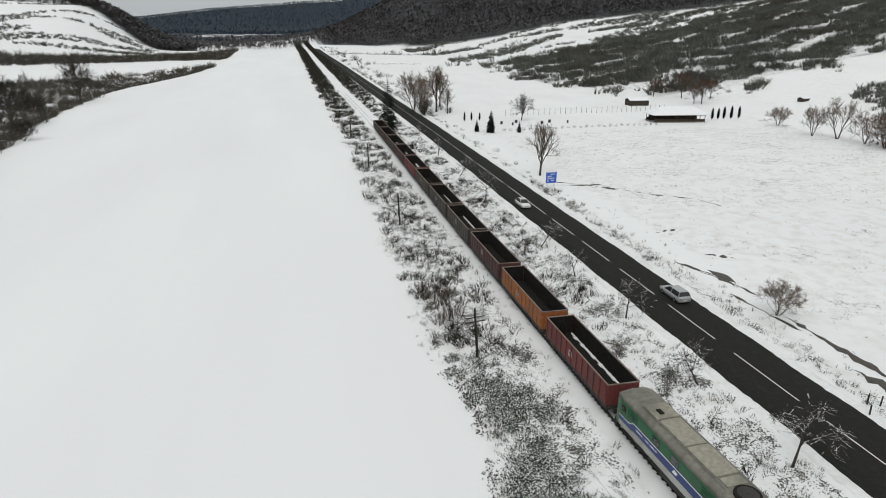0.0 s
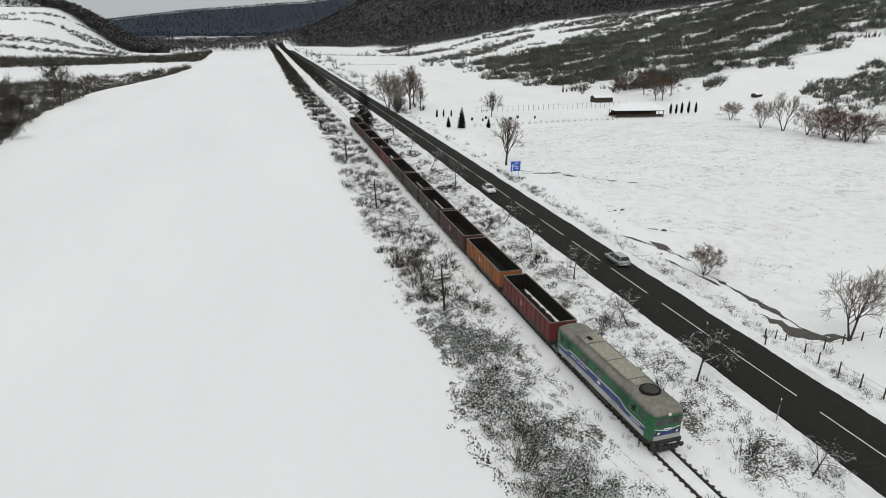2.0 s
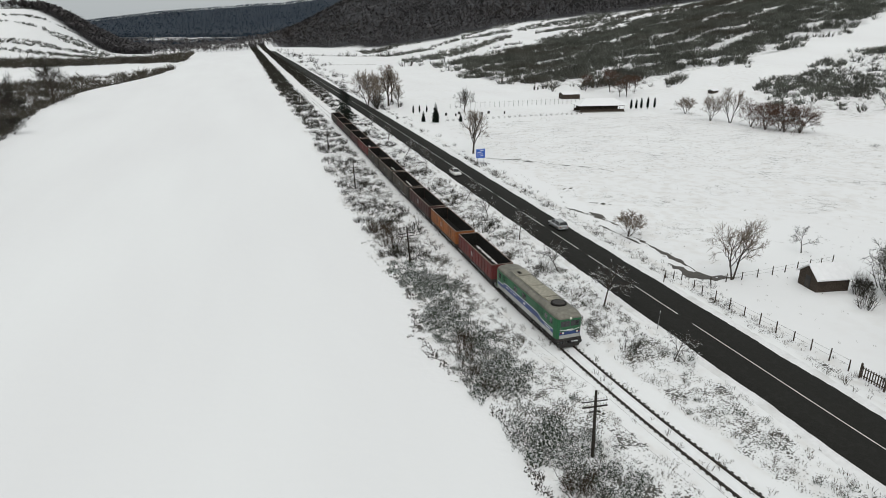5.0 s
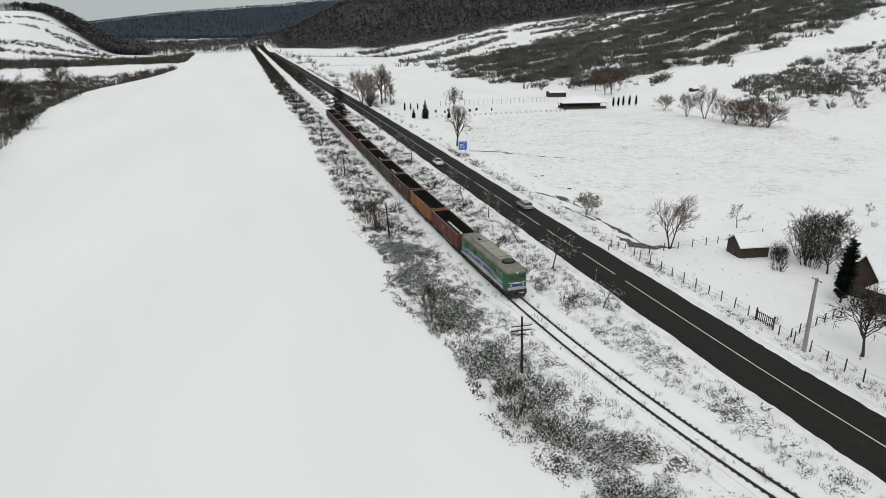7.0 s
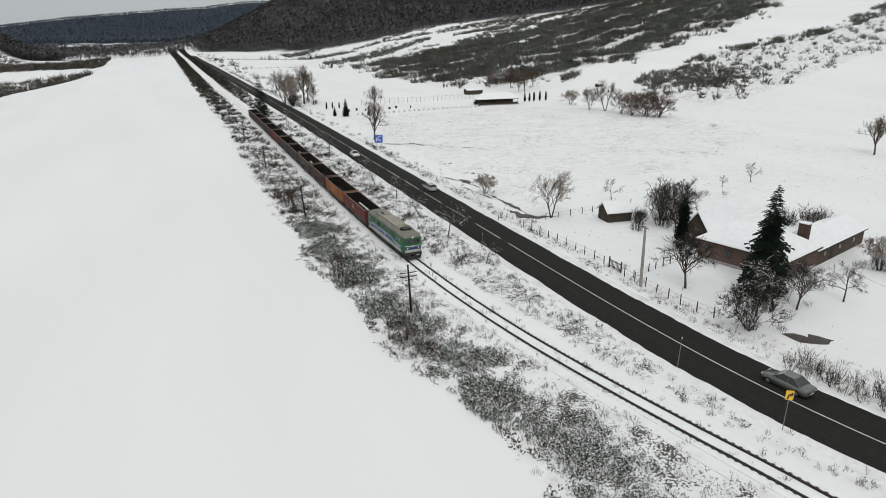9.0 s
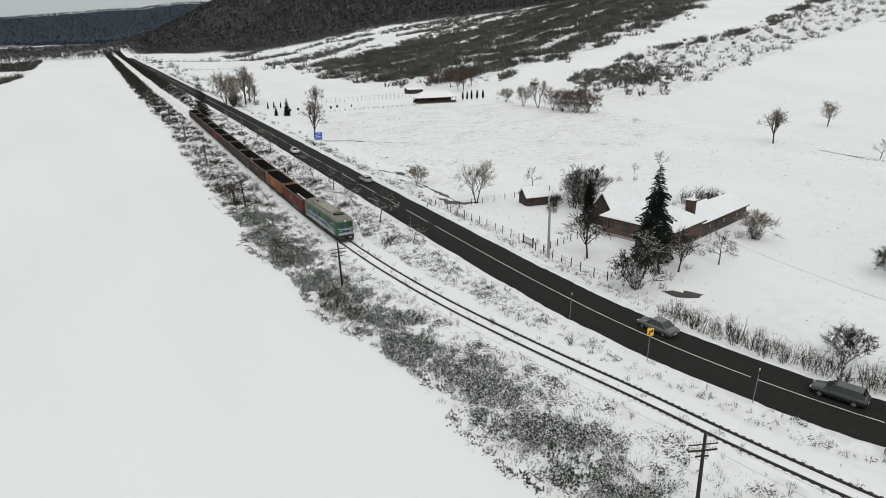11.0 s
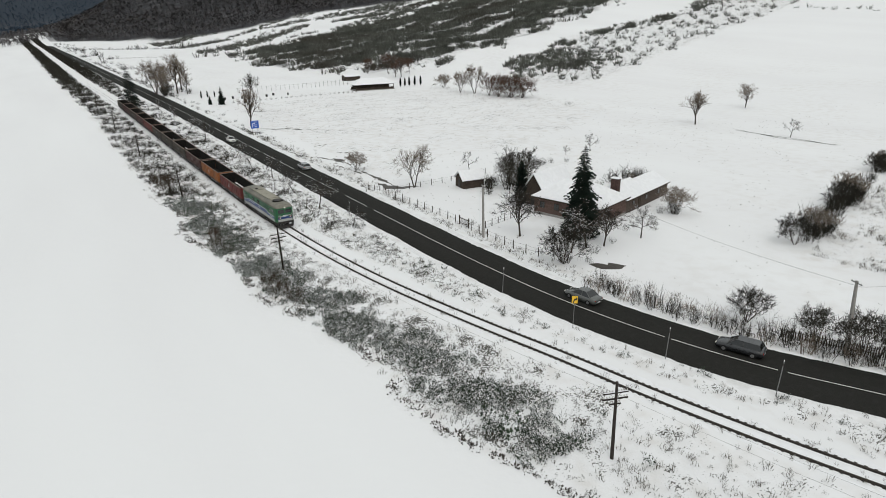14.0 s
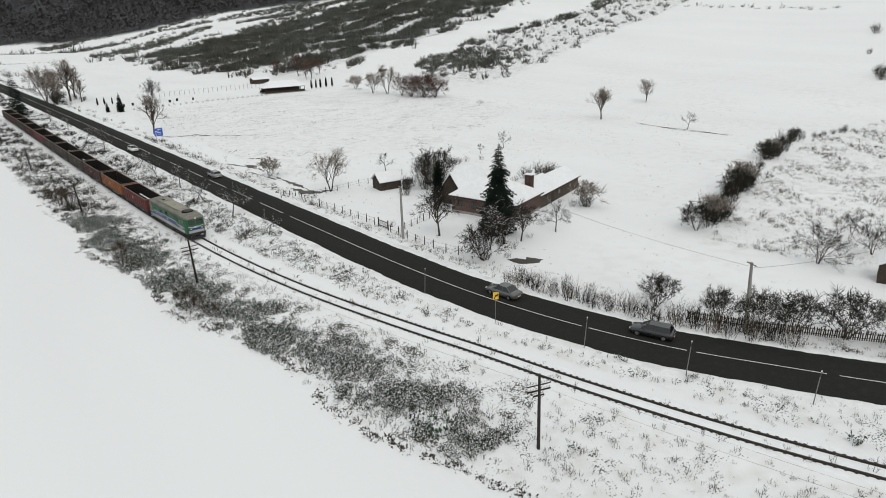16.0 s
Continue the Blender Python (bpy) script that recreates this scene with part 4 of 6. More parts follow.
for x, y, h, w in ((21, 238, 5, 3.4), (22.5, 246, 6.5, 3.8), (24, 254, 6, 4), (26, 262, 6.5, 4.2), (29, 268, 5, 4), (31.5, 258, 3.6, 3), (33, 248, 3.4, 3), (24.5, 243, 3, 2.6)):
    shrub(x, y, h, w, "dense", TWIG, "dark leafless undergrowth beside the road", "roadside clump", "bush", int(x * 3))
# large dark bushes beside the track
for k, (x, y, h, w) in enumerate([(-10.2, 74.5, 3.0, 3.4), (-9.0, 71.0, 3.2, 3.2), (-11.0, 78.0, 2.6, 3.0), (-8.6, 76.6, 2.2, 2.6), (-10.6, 70.0, 2.2, 2.6),
                                  (-8.4, 12.5, 2.4, 3.2), (-8.9, 9.0, 2.5, 3.4), (-7.8, 6.0, 2.0, 2.8), (-10.2, 33.5, 2.5, 2.8), (-10.7, 30.0, 2.0, 2.4), (-9.3, 36.5, 1.9, 2.4), (-9.8, 27.0, 1.6, 2.0)]):
    shrub(x, y, h, w, "dense", BROWN_TWIG, "dense dark leafless bush beside the railway", "trackside bushes", "bush", k)
for k, (x, y, h) in enumerate([(-2.4, -29.1, 2.6), (-3.0, -26.4, 1.9), (3.6, -37.6, 1.1), (0.6, -33.2, 1.2), (20.1, -51.7, 1.5), (21.0, -48.5, 0.7), (5.4, -31, 0.8)]):
    shrub(x, y, h, h * 0.75, "bramble", BRAMBLE, "small snow-dusted shrub in the verge", "verge shrubs", "shrub", k)

# trees, each by itself
SPREADING = dict(seed=2, tall=6.0, trunk=0.3, spread=0.75, up=0.02, depth=3, lean=0.14, limbs=6, fine=0.014)
GNARLED = dict(seed=5, tall=5.0, trunk=0.36, spread=0.9, up=-0.02, depth=3, lean=0.2, limbs=7, fine=0.014)
UPRIGHT = dict(seed=8, tall=9.0, trunk=0.2, spread=0.5, up=0.08, depth=4, stems=2, lean=0.04, limbs=8, fine=0.018)
POPLAR = dict(seed=9, tall=9.0, trunk=0.2, spread=0.35, up=0.12, depth=4, lean=0.02, limbs=12, fine=0.016)
ROUND = dict(seed=12, tall=10.0, trunk=0.2, spread=0.7, up=0.05, depth=4, lean=0.02, limbs=15, fine=0.024)
BUSHY = dict(seed=15, tall=4.5, trunk=0.1, spread=0.6, up=0.06, depth=3, stems=5, lean=0.15, limbs=5, fine=0.015)
for k, (x, y, h) in enumerate([(9.8, 40.2, 6.2), (9.8, 52.0, 4.9), (10.2, 66.5, 5.0), (9.8, 79.4, 4.3), (9.9, 92.0, 4.6), (9.6, 120, 6.0), (9.8, 26.6, 3.8), (9.6, 140, 5), (9.8, 163, 5), (9.6, 188, 5.4)]):
    plant_tree(x, y, h, "gnarled%d" % (k % 3), dict(GNARLED, seed=5 + k % 3), SNOWY_TWIG, "gnarled leafless roadside tree with snow on its boughs", "roadside trees")
plant_tree(31.5, 43.8, 8.9, "upright", UPRIGHT, PALE_TWIG, "leafless multi-stemmed willow beside a ditch")
plant_tree(28.0, 138.8, 12.5, "poplar", POPLAR, PALE_TWIG, "slender leafless tree behind a blue road sign")
plant_tree(54, 223.6, 10.8, "round", ROUND, TWIG, "round-crowned leafless tree by a snowy garden")
for x, y, h in ((20, 252, 16), (23.9, 262, 14), (21.5, 240, 11)):
    plant_tree(x, y, h, "upright2", dict(UPRIGHT, seed=18, stems=3), PALE_TWIG, "tall leafless trees beside the road", "roadside clump")
for x, y, h in ((29, 252, 18.5), (32, 246, 10), (34, 268, 15)):
    plant_tree(x, y, h, "poplar2", dict(POPLAR, seed=28), PALE_TWIG, "tall pale leafless poplar beside the road", "roadside clump")
for x, y, h, key in ((136.8, 169, 13, "upright"), (134, 176, 10, "upright2")):
    plant_tree(x, y, h, key, UPRIGHT, PALE_TWIG, "pale leafless willow at the foot of the slope", "willow clump")
for x, y, h in ((138, 160, 10.5), (137.6, 153, 11), (139.6, 146.9, 11), (143, 150, 9.5)):
    for dx in (0, 3.2):
        plant_tree(x + dx, y - dx, h * 0.95, "red_round", dict(ROUND, seed=44, tall=9.0, trunk=0.12, spread=0.75, stems=3, limbs=5), RED_TWIG, "russet leafless tree at the foot of the slope", "willow clump")
plant_tree(142, 59.8, 10.8, "round2", dict(ROUND, seed=17, trunk=0.2, spread=0.42, up=0.14), PALE_TWIG, "lone leafless oval-crowned tree in the snowfield", "lone trees")
plant_tree(186.5, 71.5, 9.3, "upright", UPRIGHT, PALE_TWIG, "lone leafless tree in the snowfield", "lone trees")
plant_tree(143, 30.4, 5.3, "spread", SPREADING, TWIG, "low lone leafless tree in the snowfield", "lone trees")
plant_tree(138, 196, 7.1, "bushy", BUSHY, PALE_TWIG, "pale leafless tree at the field edge", "lone trees")
for x, y, h in ((147, 258.7, 9), (143, 285.8, 9.7), (150.5, 274, 12.7), (149.5, 257, 12), (160, 266, 9)):
    plant_tree(x, y, h, "round3", dict(ROUND, seed=14), RED_TWIG, "brownish leafless tree below the scrub slope", "brown trees")
plant_tree(28.4, 64.1, 4.6, "bushy", BUSHY, TWIG, "leafless bushy sapling by the ditch")
plant_tree(29.7, 8.9, 8.3, "round4", dict(ROUND, seed=16, trunk=0.25, spread=0.6), TWIG, "leafless garden tree with snow on its boughs", "garden trees")
plant_tree(27.3, -3.3, 6.0, "bushy2", dict(BUSHY, seed=21), TWIG, "many-stemmed leafless tree beside the road", "garden trees")
plant_tree(34.5, -0.5, 7.3, "gnarled1", dict(GNARLED, seed=6), TWIG, "leaning leafless fruit tree by the house", "garden trees")
plant_tree(31, -1, 6.2, "gnarled0", GNARLED, TWIG, "leafless fruit tree by the house", "garden trees")
plant_tree(44.2, -2.3, 5.4, "gnarled2", dict(GNARLED, seed=7), TWIG, "leaning leafless fruit tree by the house wall", "garden trees")
plant_tree(58.7, 3.1, 5.2, "bushy", BUSHY, TWIG, "low bushy leafless tree at the end of the house", "garden trees")
for x, y, h, key in ((48.7, 35.1, 8.8, "round"), (46.2, 32.5, 7, "round4"), (43.3, 34.5, 5.9, "bushy2"), (69.9, 22.2, 4.6, "bushy")):
    plant_tree(x, y, h, key, ROUND, TWIG, "leafless tree in the yard behind the house", "garden trees")
for x, y, h in ((49.2, 49.8, 4.4), (87, 50.2, 4.6), (78.1, 49.6, 2.6)):
    plant_tree(x, y, h, "spread", SPREADING, TWIG, "small leafless tree in the snow", "saplings")
for k, (x, y, h) in enumerate([(60.3, -17, 5.2), (66.5, -16.8, 5.0), (86.5, -10.9, 5.2), (91, -9.3, 5.6), (119, -2, 5.0), (124, -1, 4.4), (146, 2, 3.8)]):
    plant_tree(x, y, h, "bushy" if k % 2 else "bushy2", BUSHY, TWIG, "leafless bushy tree in a field hedge", "hedge trees")
    shrub(x + 2.4, y - 0.6, h * 0.72, h * 0.55, "tall", TWIG, "dark leafless hedge bush", "hedge bushes", "hedge_bush", k)
for x, y, h in ((58.9, -35.1, 6.8), (67.8, -38.8, 5.4), (75, -34, 4.2)):
    plant_tree(x, y, h, "spread2", dict(SPREADING, seed=32, stems=3, trunk=0.18), TWIG, "spreading leafless tree in the rough meadow", "meadow trees")
# hedge beside the bend of the road
for k in range(52):
    y = -10.5 - 0.62 * k
    x = float(road_x(y)) + 6.6 + 1.6 * math.sin(k * 2.3)
    h = 1.6 + 1.4 * abs(math.sin(k * 1.7)) + (0.6 if k > 28 else 0)
    if k in (30, 31):
        continue
    shrub(x, y, h, 0.5 * h + 0.5, "dark" if k % 4 else "tall", TWIG if k % 5 else PALE_TWIG, "leafless hedge bush beside the road", "roadside hedge", "hedge_bush", k)
for x, y, h in ((31.7, -27.6, 4.3), (34.2, -38.4, 5.0), (36.5, -41, 5), (38.7, -45, 5.8), (41, -49, 5), (32.9, -34.5, 4.4)):
    plant_tree(x, y, h, "bushy3", dict(BUSHY, seed=23), TWIG, "leafless tree standing in the roadside hedge", "roadside hedge")
BIG_FIR = conifer(3, 14.6, 3.0, 48)
plant_fir(37.6, 4.0, 14.4, 14.6, BIG_FIR, "tall dark green spruce in front of the house", "spruce")
COLUMN = conifer(4, 9.0, 1.15, 38, column=True)
plant_fir(39.2, 20.2, 9.0, 9.0, COLUMN, "slim dark columnar conifer beside the house", "columnar_conifer")
FAR_FIR = conifer(6, 15.0, 2.7, 26, sweep=0.2)
plant_fir(3.6, 208, 16.4, 15.0, FAR_FIR, "dark fir between the railway and the road", "fir")
shrub(4.2, 206, 6.5, 2.6, "tall", TWIG, "dark undergrowth below the fir", "", "undergrowth", 2)
for x, y, h in ((124.8, 214.2, 4.6), (127.5, 214.5, 4.4), (130, 214.6, 4.9), (133.4, 215, 5.1), (137, 215.4, 4.8), (33.2, 225, 3.4), (36, 226, 3.2), (39, 226, 3.0), (31.1, 201.8, 2.2), (34.9, 199.1, 4.0), (44, 198, 2.0)):
    plant_fir(x, y, h, 9.0, COLUMN if x > 100 or y > 210 else BIG_FIR, "small dark clipped conifer in the snow", "clipped_conifer") if y > 210 else plant_fir(x, y, h, 14.6 * 0.55, BIG_FIR, "small dark conifer in the snowy garden", "garden_conifer")
for k in range(26):
    shrub(40 + 2.3 * k, 201 + 0.22 * k, 1.3 + 0.3 * math.sin(k * 3), 1.1, "dark", TWIG, "low bare hedge bush before the snowy garden", "garden hedge", "hedge_bush", k)
for k, (x, y, h) in enumerate([(45, 1.6, 1.6), (47.5, 1.8, 1.4), (50, 2.8, 1.7), (53, 3.2, 1.3), (57, 4.6, 1.8), (45.5, 36, 2.4), (47.5, 38, 2.2), (63, 24, 2.0), (66, 23, 2.6), (73, 44, 1.6), (69, 45, 1.8), (65, 46, 1.5), (33.6, -3, 1.8), (30.5, -5, 1.6), (27, 17.6, 1.4), (39, -1.5, 1.3)]):
    shrub(x, y, h, h * 0.8, "dark", TWIG, "leafless garden bush near the farmhouse", "garden bushes", "bush", k)
for k, (x, y, h, w) in enumerate([(48.5, 34.6, 6.4, 4.6), (46, 31.5, 4.6, 3.6), (51.5, 33.5, 5.0, 4.0), (43.5, 34.8, 3.6, 2.6), (27.6, -3.2, 2.4, 2.0), (33.4, -0.8, 2.0, 1.8), (58.7, 3.1, 3.4, 2.4), (69.9, 22.2, 4.4, 4.6), (66.5, 24, 3.4, 3.2), (73, 23, 3.2, 3.4), (62, 43, 2.2, 2.6), (66, 45, 2.0, 2.6), (40.5, 31.5, 3.4, 2.4)]):
    shrub(x, y, h, w, "dense", TWIG, "dense dark leafless thicket in the farm garden", "garden bushes", "thicket", k)
for x, y, h, key in ((46, 28.5, 7.4, "round"), (52, 33.5, 7.8, "round4"), (37, -1.6, 6.4, "round4"), (49.5, -0.8, 4.6, "gnarled1")):
    plant_tree(x, y, h, key, ROUND, TWIG, "dense leafless tree close to the farmhouse", "garden trees")
for k, (x, y, h) in enumerate([(-84, 118, 7), (-88, 130, 9), (-93, 150, 8.5), (-97, 172, 9.5), (-101, 190, 8), (-92, 205, 6.5), (-104, 230, 9), (-108, 262, 10), (-104, 300, 9), (-80, 96, 7.5), (-108, 160, 9)]):
    plant_tree(x - 7, y, h, "bushy2" if k % 2 else "round4", BUSHY, TWIG, "leafless tree on the river bank", "river bank trees")
# the hedge that climbs the slope beside the meadow
hedge_rng = np.random.default_rng(77)
for (ax, ay), (bx, by), n, tall in (((65, -15.8), (72, -15.4), 6, 5.6), ((80, -13.4), (97, -8.4), 12, 5.6), ((108, -5.5), (112, -4.2), 2, 2.6), ((118, -2.2), (134, 0.8), 9, 5.2), ((137, 1.6), (150, 3.6), 5, 4.2), ((152, 0), (172, -3), 7, 2.2)):
    for k in range(n):
        u = (k + 0.5) / n
        x, y = ax + (bx - ax) * u + hedge_rng.normal(0, 0.8), ay + (by - ay) * u + hedge_rng.normal(0, 1.0)
        h = tall * hedge_rng.uniform(0.65, 1.05)
        shrub(x, y, h, h * hedge_rng.uniform(0.55, 0.75), "dense", TWIG, "dense dark leafless bush in a field hedge", "slope hedge", "hedge_bush", k)
for k in range(16):
    shrub(422 + 3 * math.sin(k * 1.3), 190 - 6.5 * k, 2.6 + 1.2 * math.sin(k * 2.1), 4.0, "far", SCRUB, "bare bush along the crest of the snowfield", "crest bushes", "bush", k)
for k, (x, y, h) in enumerate([(262, 17, 6), (268, 19, 7), (273, 22, 5), (314, 38, 3.5), (360, 50, 6), (366, 53, 5)]):
    shrub(x, y, h, h * 0.7, "dense", TWIG, "dark leafless bush at the edge of the snowfield", "slope hedge", "hedge_bush", k)
shrub(143.3, 117.4, 1.6, 2.6, "dark", TWIG, "low dark bush in the snowfield", "", "bush", 1)

# ---- the train ----
arc_y = np.linspace(-80, 320, 4001)
arc_x = track_x(arc_y)
arc_s = np.concatenate([[0], np.cumsum(np.hypot(np.diff(arc_x), np.diff(arc_y)))])
RAIL_TOP = 0.19


def along(s):
    return Vector((float(np.interp(s, arc_s, arc_x)), float(np.interp(s, arc_s, arc_y)), RAIL_TOP))


def vehicle_pose(s_front, length, pivots):
    """A vehicle whose nose is at s_front; it runs towards lower s, nose along local +y."""
    mid = s_front + length / 2
    a, b = along(mid - pivots / 2), along(mid + pivots / 2)
    d = a - b
    turn = math.degrees(math.atan2(-d.x, d.y))
    c = (a + b) / 2
    return pose(c.x, c.y, c.z, 0, 0, turn)


def wheel_mesh(r):
    b = Buf()
    ring = [(r * math.cos(k * 0.3142), r * math.sin(k * 0.3142)) for k in range(20)]
    b.prism([(y, z) for y, z in ring], "x", -0.065, 0.065)
    b.prism([(y * 1.06, z * 1.06) for y, z in ring], "x", -0.085, -0.065)
    b.prism([(y * 0.3, z * 0.3) for y, z in ring], "x", 0.06, 0.13)
    me = b.mesh("wheel")
    me.materials.append(BLACK)
    return me


def bogie(parent, y, axles, r, gap):
    """A bogie frame with wheels, axle boxes and springs."""
    b = Buf()
    span = gap * (axles - 1)
    for s in (-1, 1):
        b.box(s * 1.02, 0, r + 0.12, 0.12, span + 1.1, 0.26, 0.03)
        for k in range(axles):
            yy = -span / 2 + gap * k
            b.box(s * 1.08, yy, r, 0.2, 0.3, 0.3, 0.04)
            b.tube([(s * 1.1, yy - 0.3, r - 0.05), (s * 1.1, yy - 0.3, r + 0.32)], 0.09, 8)
            b.tube([(s * 1.1, yy + 0.3, r - 0.05), (s * 1.1, yy + 0.3, r + 0.32)], 0.09, 8)
    b.box(0, 0, r + 0.14, 2.0, 0.5, 0.3, 0.04)
    frame_ob = part("bogie_frame", b, BLACK, parent, "black iron bogie frame")
    frame_ob.matrix_basis = pose(0, y, 0)
    key = "wheel%g" % r
    if key not in tree_kinds:
        tree_kinds[key] = wheel_mesh(r)
    for k in range(axles):
        for s in (-1, 1):
            w = part("wheel", tree_kinds[key], BLACK, frame_ob)
            w.matrix_basis = pose(s * 0.78, -span / 2 + gap * k, r, 0, 0, 0 if s > 0 else 180)
    return frame_ob


def buffers(parent, y, out):
    for s in (-1, 1):
        b = Buf().tube([(s * 0.875, y, 1.05), (s * 0.875, y + out * 0.35, 1.05)], 0.11, 10)
        b.tube([(s * 0.875, y + out * 0.35, 1.05), (s * 0.875, y + out * 0.62, 1.05)], 0.07, 10)
        b.tube([(s * 0.875, y + out * 0.60, 1.05), (s * 0.875, y + out * 0.66, 1.05)], [0.22, 0.2], 14)
        part("buffer", b, BLACK, parent, "round black buffer")
    h = Buf().tube([(0, y, 1.0), (0, y + out * 0.25, 1.02), (0, y + out * 0.42, 0.8), (0, y + out * 0.34, 0.62)], 0.045, 6)
    part("coupling_hook", h, BLACK, parent)


def side_panel(x, y0, y1, z0, z1, thick=0.006):
    s = 1 if x > 0 else -1
    return Buf().box(x + s * thick / 2, (y0 + y1) / 2, (z0 + z1) / 2, thick, y1 - y0, z1 - z0)


def side_band(x, low, high, thick):
    """A strip on a side wall between two lines of (y, z)."""
    s = 1 if x > 0 else -1
    b = Buf()
    k = len(low)
    v = [(x, y, z) for y, z in low] + [(x, y, z) for y, z in high] + [(x + s * thick, y, z) for y, z in low] + [(x + s * thick, y, z) for y, z in high]
    f = []
    for i in range(k - 1):
        f += [(2 * k + i, 2 * k + i + 1, 3 * k + i + 1, 3 * k + i), (i, i + 1, 2 * k + i + 1, 2 * k + i), (k + i, k + i + 1, 3 * k + i + 1, 3 * k + i)]
    f += [(0, k, 3 * k, 2 * k), (k - 1, 2 * k - 1, 4 * k - 1, 3 * k - 1)]
    return b.add(v, f)


def locomotive(m):
    """A two-cab diesel-electric locomotive, 17 m over buffers."""
    loco = thing("locomotive", "green diesel locomotive with blue and white bands, grey roof", "locomotive", m)
    half, wide = 7.85, 1.5

    def ring(y, k, roof):
        w = wide * k
        pts = [(-w, 1.15), (w, 1.15), (w, 3.15), (w * 0.985, 3.35)]
        out = [(x, y, z) for x, z in pts]
        out += [(-w * 0.985, y, 3.35), (-w, y, 3.15)]
        return out

    body = Buf().loft([ring(-half, 0.8, 0), ring(-half + 0.25, 0.93, 0), ring(-half + 0.8, 1, 0), ring(half - 0.8, 1, 0), ring(half - 0.25, 0.93, 0), ring(half, 0.8, 0)])
    body_ob = part("body", body, LOCO_GREEN, loco, "green painted steel body")

    def roof_ring(y, k, h):
        out = []
        for i in range(9):
            a = math.pi * i / 8
            out.append((1.49 * k * math.cos(a) ** 1 if abs(math.cos(a)) > 1e-6 else 0.0, y, 3.35 + h * math.sin(a) ** 0.75))
        return out

    roof = Buf().loft([roof_ring(-half - 0.03, 0.79, 0.16), roof_ring(-half + 0.25, 0.93, 0.42), roof_ring(-half + 0.9, 1.0, 0.62), roof_ring(half - 0.9, 1.0, 0.62), roof_ring(half - 0.25, 0.93, 0.42), roof_ring(half + 0.03, 0.79, 0.16)])
    roof_ob = part("roof", roof, LOCO_ROOF, loco, "sooty grey curved roof", True)
    # roof gear
    for y0, y1, w, h in ((-4.9, -3.0, 1.9, 0.14), (-2.9, 0.2, 1.7, 0.1), (0.3, 3.4, 1.75, 0.12), (3.5, 4.4, 1.5, 0.1)):
        part("roof_hatch", Buf().box(0, (y0 + y1) / 2, 3.95 + h / 2 - 0.05, w, y1 - y0 - 0.06, h + 0.06, 0.03), ROOF_PANEL, roof_ob)
    fan = Buf().tube([(0, 5.25, 3.86), (0, 5.25, 4.07)], [0.86, 0.82], 24)
    part("fan_cowl", fan, SOOT, roof_ob, "round black radiator fan cowl")
    part("fan_grille", Buf().tube([(0, 5.25, 4.07), (0, 5.25, 4.1)], [0.66, 0.64], 24), BLACK, roof_ob)
    for yy in (-3.6, -3.95):
        part("exhaust", Buf().box(0.25, yy, 4.06, 0.4, 0.28, 0.16, 0.03), SOOT, roof_ob, "sooty exhaust outlet")
    for s in (-1, 1):
        b = Buf().tube([(s * 0.98, -5.2, 3.92), (s * 0.98, 4.5, 3.92)], 0.022, 5)
        for k in range(9):
            b.tube([(s * 0.98, -5.2 + 1.21 * k, 3.75), (s * 0.98, -5.2 + 1.21 * k, 3.92)], 0.016, 4)
        part("roof_rail", b, GALV, roof_ob)
    # bands along the sides
    for s in (-1, 1):
        x = s * (wide + 0.001)
        low = [(-7.05, 1.16), (-3.0, 1.16), (3.0, 1.16), (7.05, 1.16)]
        part("white_band", side_band(x, low, [(y, 1.60) for y, _ in low], 0.006), LOCO_WHITE, body_ob, "grimy white lower band")
        ys = [-7.05, -5.6, -5.1, 3.6, 4.4, 7.05]
        lo = [1.60, 1.60, 1.72, 1.72, 1.60, 1.60]
        hi = [1.98, 1.98, 2.34, 2.34, 1.98, 1.98]
        part("blue_band", side_band(x, list(zip(ys, lo)), list(zip(ys, hi)), 0.008), LOCO_BLUE, body_ob, "blue band stepping up along the middle")
        part("white_line", side_band(x, list(zip(ys, hi)), list(zip(ys, [v + 0.07 for v in hi])), 0.01), SIGN_WHITE, body_ob)
        part("white_filler", side_band(x, [(-5.1, 1.60), (3.6, 1.60)], [(-5.1, 1.72), (3.6, 1.72)], 0.006), LOCO_WHITE, body_ob)
        # the owner's name is shown as plain bars
        for k, w in enumerate((0.55, 0.2, 0.42, 0.5, 0.24)):
            part("lettering_bar", side_panel(x * 1.006, -4.6 + 0.62 * k, -4.6 + 0.62 * k + w, 2.03, 2.14), SIGN_WHITE, body_ob)
        part("emblem", Buf().prism([(0.0, 1.9), (0.5, 1.9), (0.62, 2.14), (0.24, 2.22)], "x", x, x + s * 0.012), SIGN_WHITE, body_ob, "small white emblem")
        for k in range(6):
            part("number_bar", side_panel(x * 1.006, 5.2 + 0.22 * k, 5.36 + 0.22 * k, 1.72, 1.84), SIGN_WHITE, body_ob)
        for y0, y1 in ((-2.55, -1.75), (-0.3, 0.55)):
            w = part("side_window", side_panel(x, y0, y1, 2.52, 3.12, 0.01), GLASS_DARK, body_ob, "dark body-side window")
            part("window_frame", side_panel(x, y0 - 0.06, y1 + 0.06, 2.46, 3.18, 0.005), LOCO_DARK_GREEN, w)
